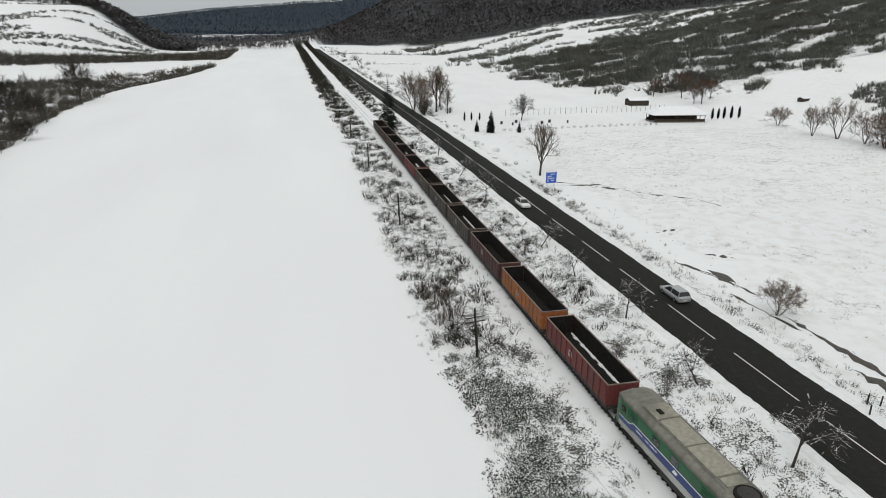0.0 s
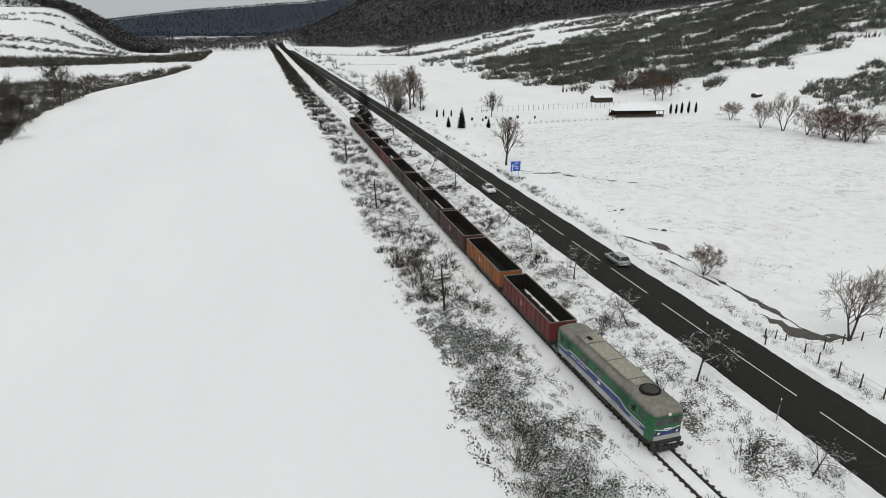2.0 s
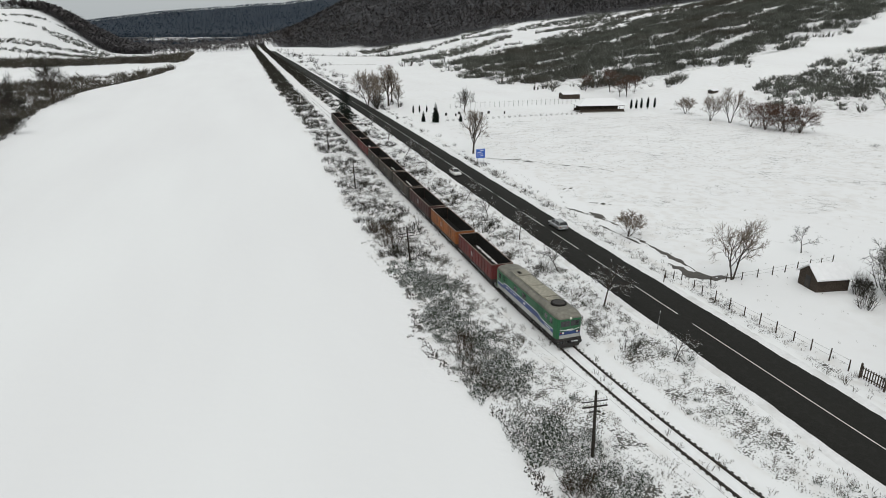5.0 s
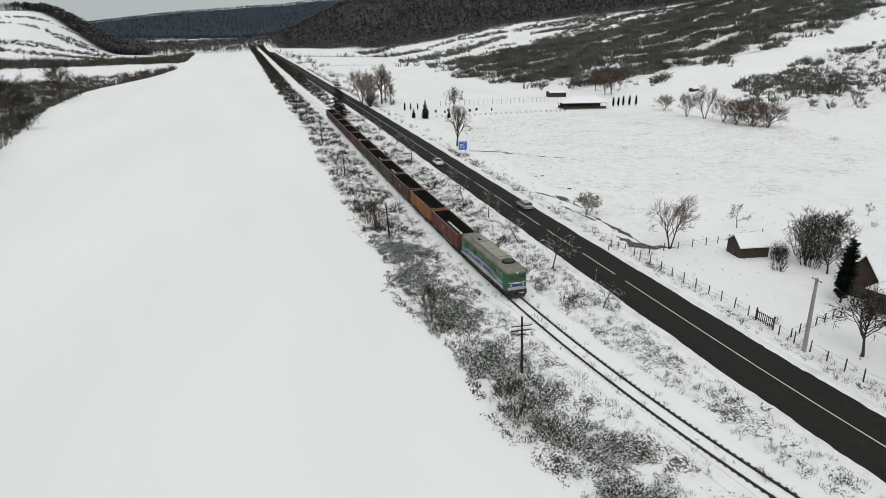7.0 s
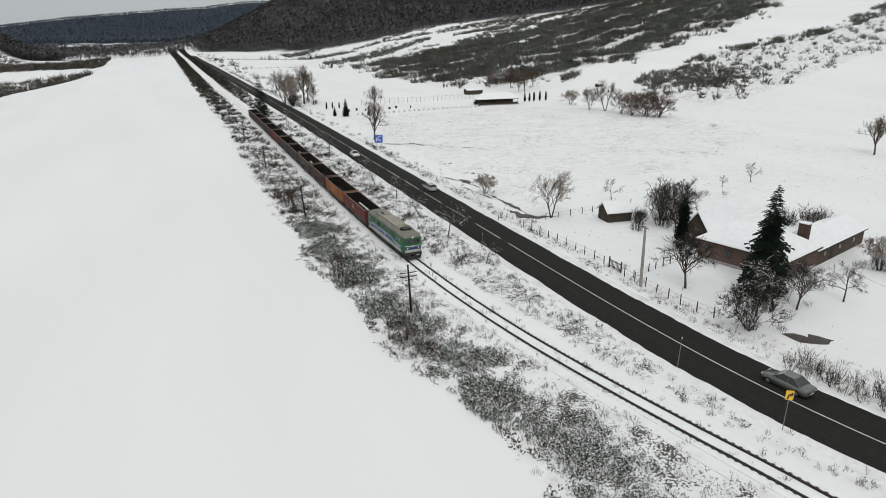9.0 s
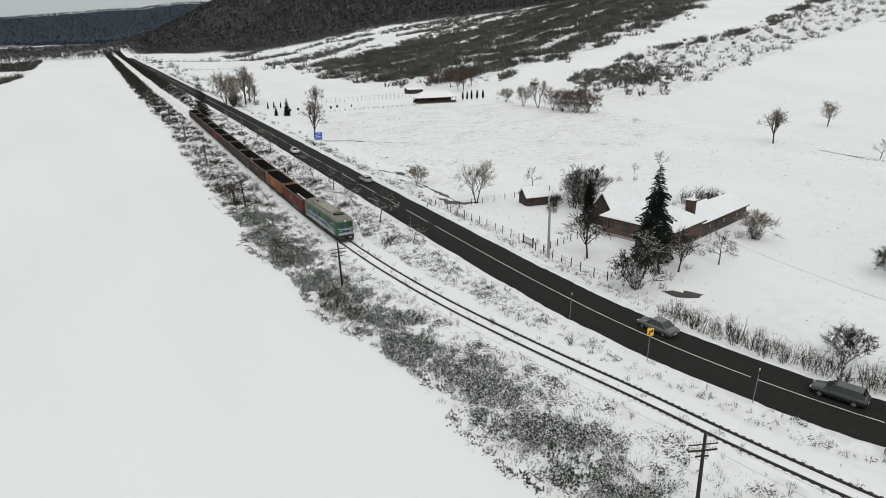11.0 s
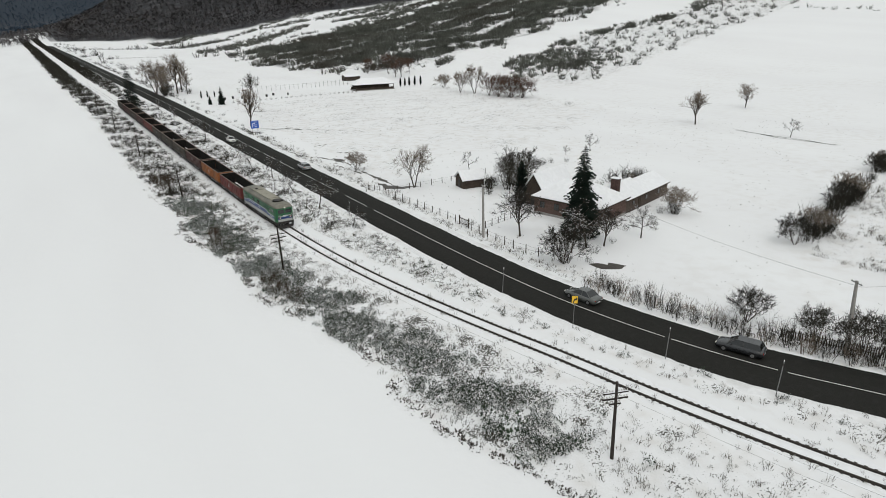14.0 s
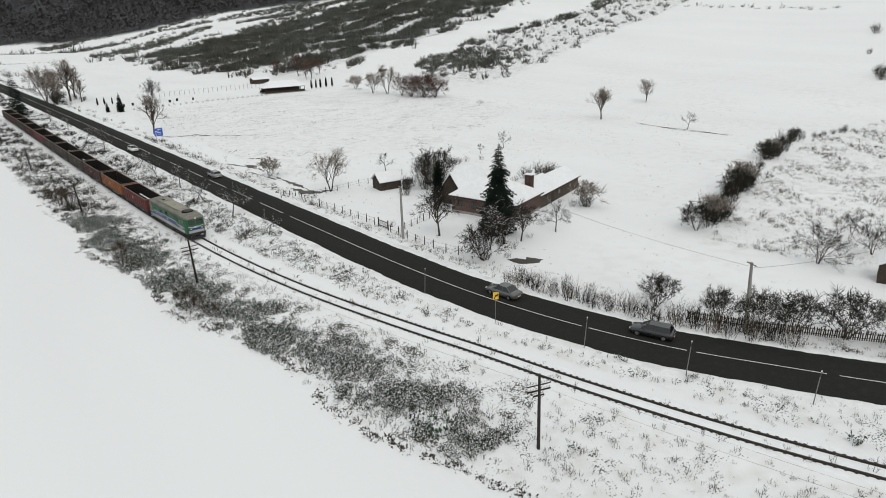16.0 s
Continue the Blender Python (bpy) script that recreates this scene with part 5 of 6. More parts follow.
        for y0, y1 in ((3.0, 4.75), (-5.9, -4.6)):
            g = part("grille", side_panel(x, y0, y1, 2.45, 3.2, 0.008), LOCO_DARK_GREEN, body_ob, "dark green louvred grille")
            for k in range(8):
                part("slat", side_panel(x * 1.004, y0 + 0.05, y1 - 0.05, 2.5 + 0.085 * k, 2.53 + 0.085 * k, 0.02), LOCO_GREEN, g)
        for y0 in (5.2, -5.5, -6.75, 6.3):
            part("cab_window", side_panel(x, y0 - 0.08, y0 + 0.52, 2.5, 3.1, 0.012), GLASS_DARK, body_ob, "dark cab side window")
        for y0 in (5.95, -6.0):
            d = part("cab_door", side_panel(x, y0 - 0.28, y0 + 0.3, 1.3, 3.2, 0.004), LOCO_GREEN, body_ob)
            part("handrail", Buf().tube([(x + s * 0.06, y0 - 0.36, 1.2), (x + s * 0.06, y0 - 0.36, 2.5)], 0.018, 5), GALV, d)
    # cab fronts
    for e in (-1, 1):
        yf = e * (half + 0.004)
        yb = e * half
        part("front_band", Buf().box(0, e * (half + 0.004), 1.38, 2.36, 0.012, 0.42), LOCO_WHITE, body_ob, "white front band")
        part("front_band", Buf().box(0, e * (half + 0.004), 1.78, 2.36, 0.012, 0.34), LOCO_BLUE, body_ob, "blue front band")
        for s in (-1, 1):
            part("front_line", Buf().prism([(0, 1.93), (s * 1.18, 2.2), (s * 1.18, 2.26), (0, 1.99)], "y", yf - 0.004, yf + 0.01), SIGN_WHITE, body_ob)
            w = part("windscreen", Buf().box(s * 0.57, e * (half + 0.008), 2.82, 1.0, 0.024, 0.62, 0.008), GLASS_DARK, body_ob, "dark windscreen pane")
            part("wiper", Buf().tube([(s * 0.5, e * (half + 0.03), 3.1), (s * 0.7, e * (half + 0.03), 2.6)], 0.012, 4), BLACK, w)
            hl = part("headlight", Buf().tube([(s * 0.82, e * half, 1.86), (s * 0.82, e * (half + 0.07), 1.86)], [0.16, 0.14], 14), BLACK, body_ob)
            part("headlight_lens", Buf().tube([(s * 0.82, e * (half + 0.07), 1.86), (s * 0.82, e * (half + 0.085), 1.86)], [0.115, 0.1], 14), LAMP, hl, "pale round headlight glass")
            part("tail_light", Buf().tube([(s * 1.05, e * half, 1.86), (s * 1.05, e * (half + 0.05), 1.86)], 0.065, 10), RED_LENS, body_ob, "small red tail light")
        part("top_light", Buf().tube([(0, e * (half - 0.05), 3.42), (0, e * (half + 0.09), 3.42)], 0.13, 12), LAMP, body_ob, "round top headlight")
        part("number_bar", Buf().box(0, e * (half + 0.012), 2.14, 0.7, 0.012, 0.1), SIGN_WHITE, body_ob)
        part("buffer_beam", Buf().box(0, e * (half + 0.02), 1.02, 2.7, 0.16, 0.36, 0.03), BLACK, loco, "black buffer beam")
        part("snow_plough", Buf().prism([(-1.3, 0.62), (1.3, 0.62), (1.15, 0.16), (0, 0.1), (-1.15, 0.16)], "y", yb - 0.05, yb + 0.06), BLACK, loco, "black rail guard")
        for s in (-1, 1):
            part("front_handrail", Buf().tube([(s * 1.12, yf, 1.9), (s * 1.12, yf + e * 0.07, 1.95), (s * 1.12, yf + e * 0.07, 2.45), (s * 1.12, yf, 2.5)], 0.016, 5), GALV, body_ob)
            part("air_hose", Buf().tube([(s * 0.45, yf, 0.95), (s * 0.45, yf + e * 0.16, 0.85), (s * 0.42, yf + e * 0.18, 0.5)], 0.025, 5), RUBBER, loco)
            part("step", Buf().box(s * 1.35, e * 6.0, 0.75, 0.2, 0.6, 0.06, 0.01), BLACK, loco)
        buffers(loco, e * (half + 0.1), e * 0.95)
    part("underframe", Buf().box(0, 0, 1.03, 2.72, 15.4, 0.26, 0.03), BLACK, loco, "black underframe")
    part("fuel_tank", Buf().box(0, 0, 0.62, 2.5, 3.4, 0.66, 0.12), BLACK, loco, "grimy black fuel tank")
    bogie(loco, -4.5, 3, 0.55, 1.9)
    bogie(loco, 4.5, 3, 0.55, 1.9)
    return loco


def wagon(m, paint, label, load):
    """A four-axle open coal wagon with ribbed sides."""
    w = thing("open_wagon", label, "freight wagon", m, "train wagons")
    L, W, z0, z1 = 6.55, 1.42, 1.2, 3.15
    for s in (-1, 1):
        wall = part("side_wall", Buf().box(s * W, 0, (z0 + z1) / 2, 0.05, 2 * L, z1 - z0), paint, w, "painted steel side wall")
        for k in range(12):
            part("rib", Buf().box(s * (W + 0.065), -L + 0.18 + k * (2 * L - 0.36) / 11, (z0 + z1) / 2 - 0.03, 0.08, 0.13, z1 - z0 - 0.14, 0.02), paint, wall)
        part("top_rail", Buf().box(s * W, 0, z1 + 0.02, 0.13, 2 * L + 0.1, 0.1, 0.02), RIM, w, "dusty worn top rail")
        part("sole_bar", Buf().box(s * (W - 0.02), 0, z0 - 0.11, 0.14, 2 * L + 0.1, 0.24, 0.02), BLACK, w)
        # maker's and owner's plates as plain shapes
        part("data_plate", Buf().box(s * (W + 0.032), -0.75, 2.15, 0.008, 0.7, 0.62), LOCO_WHITE, wall, "pale data panel")
        part("data_bar", Buf().box(s * (W + 0.04), -0.75, 2.2, 0.008, 0.34, 0.3), BLACK, wall)
    for e in (-1, 1):
        end = part("end_wall", Buf().box(0, e * L, (z0 + z1) / 2, 2 * W - 0.06, 0.05, z1 - z0), paint, w, "painted steel end wall")
        for k in range(4):
            part("rib", Buf().box(-0.96 + 0.64 * k, e * (L + 0.055), (z0 + z1) / 2, 0.12, 0.07, z1 - z0 - 0.16, 0.015), paint, end)
        part("end_rail", Buf().box(0, e * L, z1 + 0.02, 2 * W - 0.14, 0.13, 0.1, 0.02), RIM, w)
        part("head_stock", Buf().box(0, e * (L + 0.08), 1.05, 2.6, 0.14, 0.3, 0.02), BLACK, w)
        buffers(w, e * (L + 0.12), e * 0.72)
        bogie(w, e * 4.4, 2, 0.46, 1.8)
    part("floor", Buf().box(0, 0, z0 - 0.02, 2 * W - 0.06, 2 * L - 0.06, 0.08), SOOT, w, "black dusty wagon floor")
    for s in (-1, 1):
        part("lining", Buf().box(s * (W - 0.035), 0, (z0 + z1) / 2, 0.012, 2 * L - 0.12, z1 - z0 - 0.06), SOOT, w, "coal-blackened inner lining")
        part("lining", Buf().box(0, s * (L - 0.035), (z0 + z1) / 2, 2 * W - 0.12, 0.012, z1 - z0 - 0.06), SOOT, w, "coal-blackened inner lining")
    part("centre_sill", Buf().box(0, 0, 0.98, 0.5, 2 * L, 0.3, 0.02), BLACK, w)
    part("brake_gear", Buf().box(0.3, 0.4, 0.8, 0.9, 1.6, 0.3, 0.08), BLACK, w)
    if load:
        # a little snow lies along the floor
        b = Buf()
        r = np.random.default_rng(int(load * 100))
        n = 16
        for k in range(n):
            y = -L + 0.6 + k * (2 * L - 1.2) / (n - 1)
            ww = load * (0.25 + 0.6 * abs(math.sin(k * 1.3 + load * 9)))
            b.add([(-1.36, y - 0.5, 1.226), (-1.36, y + 0.5, 1.226), (-1.36 + ww, y + 0.35, 1.23), (-1.36 + ww, y - 0.35, 1.23), (-1.36, y, 1.226 + 0.4 * ww), (-1.36 + 0.5 * ww, y, 1.23 + 0.16 * ww)],
                  [(0, 3, 5, 4), (3, 2, 5), (2, 1, 4, 5)])
        part("snow_drift", b, SNOW, w, "thin snow lying on the wagon floor")
    return w


RUST_RED = material("wagon_red", (0.125, 0.026, 0.024), rough=0.65, grain=3, vary=0.2, bump=0.06, second=(0.07, 0.03, 0.025), stain=0.85)
RUST_ORANGE = material("wagon_orange", (0.26, 0.088, 0.024), rough=0.65, grain=3, vary=0.25, bump=0.06, second=(0.12, 0.06, 0.03), stain=0.85)
RUST_BROWN = material("wagon_brown", (0.058, 0.024, 0.022), rough=0.7, grain=3, vary=0.25, bump=0.06, second=(0.05, 0.03, 0.026), stain=0.85)
GRIME = material("wagon_grimy_grey", (0.042, 0.04, 0.034), rough=0.75, grain=3, vary=0.3, bump=0.06, second=(0.085, 0.06, 0.045), stain=0.8)
s = float(np.interp(31.0, arc_y, arc_s))
locomotive(vehicle_pose(s, 17.0, 9.0))
s += 17.15
LIVERY = [(RUST_RED, "red open coal wagon with ribbed sides and pale panel", 0.4), (RUST_ORANGE, "orange rusty open coal wagon, empty", 0), (RUST_BROWN, "dark maroon open coal wagon, empty", 0),
          (GRIME, "grimy grey open coal wagon, empty", 0.3), (GRIME, "grimy grey open coal wagon, empty", 0.2), (GRIME, "grimy grey open coal wagon, empty", 0), (RUST_RED, "red open coal wagon, dusty and empty", 0.5),
          (RUST_BROWN, "dark maroon open coal wagon, empty", 0.3), (GRIME, "grimy grey open coal wagon, empty", 0.2), (RUST_BROWN, "dark maroon open coal wagon, empty", 0), (GRIME, "grimy grey open coal wagon, empty", 0)]
for paint, label, load in LIVERY:
    wagon(vehicle_pose(s, 14.4, 8.8), paint, label, load)
    s += 14.4


# ---- poles, wires and signs ----
def telegraph_pole(x, y, tall, lean):
    """A tarred wooden pole with two crossarms and insulators."""
    z = float(height(x, y))
    turn = -22 if y < -20 else (-8 if y < 20 else 0)
    top = thing("telegraph_pole", "leaning tarred wooden telegraph pole with two crossarms", "pole", pose(x, y, z - 0.3, lean[0], lean[1], turn), "telegraph poles")
    t = tall + 0.3
    part("pole", Buf().tube([(0, 0, 0), (0, 0, t * 0.5), (0, 0, t)], [0.15, 0.125, 0.1], 9), POLE_WOOD, top)
    for zz, w in ((t - 1.0, 1.0), (t - 1.5, 1.0), (t - 1.95, 0.45)):
        arm = part("crossarm", Buf().box(0, 0.1, zz, 2 * w, 0.09, 0.11, 0.01), POLE_WOOD, top, "snow-topped wooden crossarm")
        for k in ((-0.9, -0.68, -0.46, -0.24, 0.24, 0.46, 0.68, 0.9) if w > 0.5 else (-0.36, 0.36)):
            ins = Buf().tube([(k, 0.1, zz + 0.05), (k, 0.1, zz + 0.16)], 0.012, 5).tube([(k, 0.1, zz + 0.14), (k, 0.1, zz + 0.2), (k, 0.1, zz + 0.27)], [0.05, 0.045, 0.02], 8)
            part("insulator", ins, CERAMIC, arm, "white ceramic insulator")
        for s in (-1, 1):
            part("brace", Buf().tube([(s * 0.5, 0.1, zz - 0.04), (0, 0.1, zz - 0.42)], 0.015, 4), BLACK, arm)
    part("snow_cap", Buf().box(0, 0.1, t - 0.93, 1.9, 0.08, 0.03, 0.01), SNOW, top)
    return top


TELE = [(1.9, -35.5, 6.8, (0, -1.5)), (-5.6, 15.6, 6.2, (2, -3)), (-8.8, 61.5, 5.6, (2, -5)), (-9.2, 107, 5.6, (1, -3)), (-9.0, 153, 5.8, (0, -2)), (-9.2, 199, 5.8, (1, 2)), (-9.0, 246, 6, (0, 0)), (-9.2, 292, 6, (1, 0)), (16.5, -84, 6.5, (0, 0))]
for x, y, t, lean in TELE:
    telegraph_pole(x, y, t, lean)


def wire(name, a, b, sag, r, label):
    pts = []
    for k in range(13):
        u = k / 12
        pts.append(Vector(a).lerp(Vector(b), u) - Vector((0, 0, 4 * sag * u * (1 - u))))
    return tagged(part(name, Buf().tube(pts, r, 4), BLACK), label, "cable")


order = sorted(TELE, key=lambda q: q[1])
for (xa, ya, ta, _), (xb, yb, tb, _) in zip(order[:5], order[1:6]):
    for o in (-0.82, 0.42):
        wire("telegraph_wire", (xa + o, ya, ta - 0.75), (xb + o, yb, tb - 0.75), 0.9, 0.006, "thin sagging telegraph wire between poles")


def concrete_pole(x, y, tall, lean, turn):
    top = thing("utility_pole", "pale concrete electricity pole standing beside the road", "pole", pose(x, y, float(height(x, y)) - 0.3, lean[0], lean[1], turn), "utility poles")
    t = tall + 0.3
    part("pole", Buf().loft([[(-w, -d, z), (w, -d, z), (w, d, z), (-w, d, z)] for z, w, d in ((0, 0.19, 0.15), (t * 0.6, 0.15, 0.12), (t, 0.11, 0.09))]), CONCRETE, top)
    arm = part("crossarm", Buf().box(0, 0, t - 0.2, 1.5, 0.08, 0.08, 0.01), BLACK, top)
    for k in (-0.65, -0.25, 0.25, 0.65):
        part("insulator", Buf().tube([(k, 0, t - 0.16), (k, 0, t - 0.02)], [0.05, 0.03], 8), CERAMIC, arm)
    return top


concrete_pole(24.4, 11.2, 8.2, (0, 2), 80)
concrete_pole(33.2, -37.3, 7.8, (-2, 3), 60)
wire("power_cable", (33.2, -37.3, 6.9), (44.5, -1.0, 3.6), 0.5, 0.014, "black power cable running to the house")
wire("power_cable", (33.2, -37.3, 6.9), (58, -43, 4.6), 0.4, 0.014, "black power cable running to a shed")


def sign_arrow(x, y):
    top = thing("bend_sign", "yellow square bend sign with black curved arrow on a post", "road sign", pose(x, y, float(height(x, y)), 0, 0, -32))
    part("post", Buf().tube([(0, 0, -0.2), (0, 0, 3.7)], 0.035, 8), GALV, top)
    b = part("board", Buf().box(0, -0.05, 3.3, 0.62, 0.03, 0.84, 0.008), SIGN_YELLOW, top, "yellow sign board")
    part("arrow", Buf().prism([(-0.2, 2.95), (-0.08, 2.95), (-0.02, 3.2), (0.12, 3.3), (0.12, 3.2), (0.3, 3.4), (0.12, 3.6), (0.12, 3.47), (-0.1, 3.35)], "y", -0.076, -0.064), BLACK, b, "black bent arrow")
    return top


sign_arrow(14.2, -18.6)


def marker_post(x, y, tall):
    top = thing("marker_post", "thin dark snow marker post beside the road", "post", pose(x, y, float(height(x, y)), 1.5, 1.0, 0), "marker posts")
    part("post", Buf().tube([(0, 0, -0.2), (0, 0, tall)], 0.045, 7), GALV, top)
    part("cap", Buf().tube([(0, 0, tall), (0, 0, tall + 0.12)], [0.06, 0.03], 7), SNOW, top)
    part("band", Buf().tube([(0, 0, tall - 0.5), (0, 0, tall - 0.2)], 0.052, 7), BLACK, top)


for x, y, t in ((13.7, -7.1, 3.1), (17.0, -28.4, 3.3), (19.8, -37.9, 3.5), (23.6, -47.5, 3.3), (12.3, 33, 2.0)):
    marker_post(x, y, t)


def direction_board(x, y):
    top = thing("direction_sign", "blue direction board with white markings on two posts", "road sign", pose(x, y, float(height(x, y)), 0, 0, 4))
    for s in (-0.8, 0.8):
        part("post", Buf().tube([(s, 0, -0.2), (s, 0, 3.4)], 0.05, 8), GALV, top)
    b = part("board", Buf().box(0, -0.08, 2.35, 2.4, 0.05, 2.3, 0.01), SIGN_BLUE, top, "blue sign board")
    part("border", Buf().box(0, -0.1, 3.42, 2.2, 0.03, 0.06), SIGN_WHITE, b)
    for k, (w, zz, o) in enumerate(((1.0, 3.05, 0.3), (0.7, 2.65, -0.2), (1.2, 2.2, 0.1), (0.8, 1.75, 0.3))):
        part("text_bar", Buf().box(o, -0.11, zz, w, 0.02, 0.14), SIGN_WHITE, b)
    part("route_arrow", Buf().prism([(-0.8, 1.4), (-0.65, 1.4), (-0.65, 2.5), (-0.5, 2.5), (-0.72, 2.8), (-0.95, 2.5), (-0.8, 2.5)], "y", -0.125, -0.105), SIGN_WHITE, b)


direction_board(25.6, 126.8)


# ---- the homestead ----
def fence_run(pts, gap, tall, name, label, wires=2, mat=OLD_WOOD):
    top = thing(name, label, "fence")
    at = []
    for (ax, ay), (bx, by) in zip(pts, pts[1:]):
        n = max(1, int(math.hypot(bx - ax, by - ay) / gap))
        at += [(ax + (bx - ax) * k / n, ay + (by - ay) * k / n) for k in range(n)]
    at.append(pts[-1])
    for k, (x, y) in enumerate(at):
        z = float(height(x, y))
        t = tall * (0.92 + 0.16 * abs(math.sin(k * 2.1)))
        part("post", Buf().tube([(x, y, z - 0.2), (x + 0.04 * math.sin(k * 3.3), y + 0.03 * math.cos(k * 5.1), z + t)], [0.075, 0.06], 6), mat, top)
    for w in range(wires):
        b = Buf()
        for (ax, ay), (bx, by) in zip(at, at[1:]):
            f = tall * (0.85 - 0.4 * w)
            b.tube([(ax, ay, float(height(ax, ay)) + f), (bx, by, float(height(bx, by)) + f)], 0.012, 3, caps=False)
        part("fence_wire", b, BLACK, top)
    return top


fence_run([(23.8, 40.2), (25.2, 27), (25.6, 20.5)], 1.9, 1.35, "post_fence", "dark wooden post and wire fence beside the road")
fence_run([(25.0, 15.2), (25.3, 5.0), (26.2, 0.6)], 1.9, 1.35, "post_fence", "dark wooden post and wire fence beside the road")
fence_run([(24.4, 42.5), (30, 43.2), (38, 43.6), (50, 45)], 2.1, 1.2, "post_fence", "thin wooden post fence along the yard")
fence_run([(26, 14.5), (31, 16), (36, 17.2)], 1.5, 1.15, "rail_fence", "low wooden rail fence leading to the house", 3)
fence_run([(21.2, 30.5 + 14), (22.5, 46), (24.5, 45.2)], 1.0, 1.0, "culvert_rail", "short railing at the ditch culvert", 2)


def gate(x, y, turn):
    top = thing("garden_gate", "wooden garden gate between two posts", "gate", pose(x, y, float(height(x, y)), 0, 0, turn))
    for s in (-1.3, 1.3):
        part("gate_post", Buf().box(s, 0, 0.75, 0.16, 0.16, 1.7, 0.02), OLD_WOOD, top)
    for zz in (0.35, 1.15):
        part("rail", Buf().box(0, 0, zz, 2.4, 0.05, 0.09, 0.01), OLD_WOOD, top)
    for k in range(9):
        part("board", Buf().box(-1.08 + 0.27 * k, 0.04, 0.72, 0.11, 0.03, 1.25, 0.005), OLD_WOOD, top)


gate(25.5, 17.9, 90)


def picket_fence(pts, label):
    top = thing("picket_fence", label, "fence")
    for (ax, ay), (bx, by) in zip(pts, pts[1:]):
        d = math.hypot(bx - ax, by - ay)
        turn = math.degrees(math.atan2(by - ay, bx - ax))
        n = int(d / 0.21)
        for k in range(n):
            u = (k + 0.5) / n
            x, y = ax + (bx - ax) * u, ay + (by - ay) * u
            z = float(height(x, y))
            hh = 1.05 + 0.12 * math.sin(k * 1.9) + 0.06 * math.sin(k * 5.3)
            ob = part("picket", picket_mesh, OLD_WOOD, top)
            ob.matrix_basis = pose(x, y, z, 1.5 * math.sin(k * 2.7), 3 * math.sin(k * 3.9), turn) @ Matrix.Diagonal((1, 1, hh, 1))
        for zz in (0.3, 0.8):
            part("rail", Buf().tube([(ax, ay, float(height(ax, ay)) + zz), (bx, by, float(height(bx, by)) + zz)], 0.035, 4), OLD_WOOD, top)


pk = Buf().prism([(-0.05, -0.1), (0.05, -0.1), (0.05, 0.93), (0.0, 1.0), (-0.05, 0.93)], "y", 0.02, 0.045)
picket_mesh = pk.mesh("picket")
picket_mesh.materials.append(OLD_WOOD)
picket_fence([(31.4, -31.6), (34.3, -37.6), (38.6, -44.6), (43, -51)], "dark weathered wooden picket fence behind the hedge")


def hip_roof(buf, x0, x1, y0, y1, z, rise, hip, over=0.45):
    """A roof over a rectangle with its ridge along x; hip: how far the ends slope in."""
    a, b, c, d = x0 - over, x1 + over, y0 - over, y1 + over
    m = (c + d) / 2
    lo = z - 0.1
    v = [(a, c, lo), (b, c, lo), (b, d, lo), (a, d, lo), (a, c, z + 0.12), (b, c, z + 0.12), (b, d, z + 0.12), (a, d, z + 0.12), (a + hip, m, z + rise), (b - hip, m, z + rise)]
    f = [(0, 1, 2, 3), (0, 1, 5, 4), (1, 2, 6, 5), (2, 3, 7, 6), (3, 0, 4, 7), (4, 5, 9, 8), (6, 7, 8, 9), (5, 6, 9), (7, 4, 8)]
    return buf.add(v, f)


def house_window(parent, x, y, z, w, h, face):
    """A window set into a wall; face: 'x' or 'y', with the sign of its outside."""
    ax, sg = face
    size = (lambda a, b, c: (b, a, c)) if ax == "x" else (lambda a, b, c: (a, b, c))
    off = (lambda d: (x + sg * d, y, z)) if ax == "x" else (lambda d: (x, y + sg * d, z))
    win = part("window", Buf().box(*off(0.02), *size(w, 0.06, h)), OLD_WOOD, parent, "small wooden house window")
    for k in (-1, 1):
        o = off(0.045)
        dx = (0, k * w * 0.24) if ax == "x" else (k * w * 0.24, 0)
        part("pane", Buf().box(o[0] + dx[0], o[1] + dx[1], o[2], *size(w * 0.4, 0.03, h * 0.82)), GLASS_DARK, win)
    return win


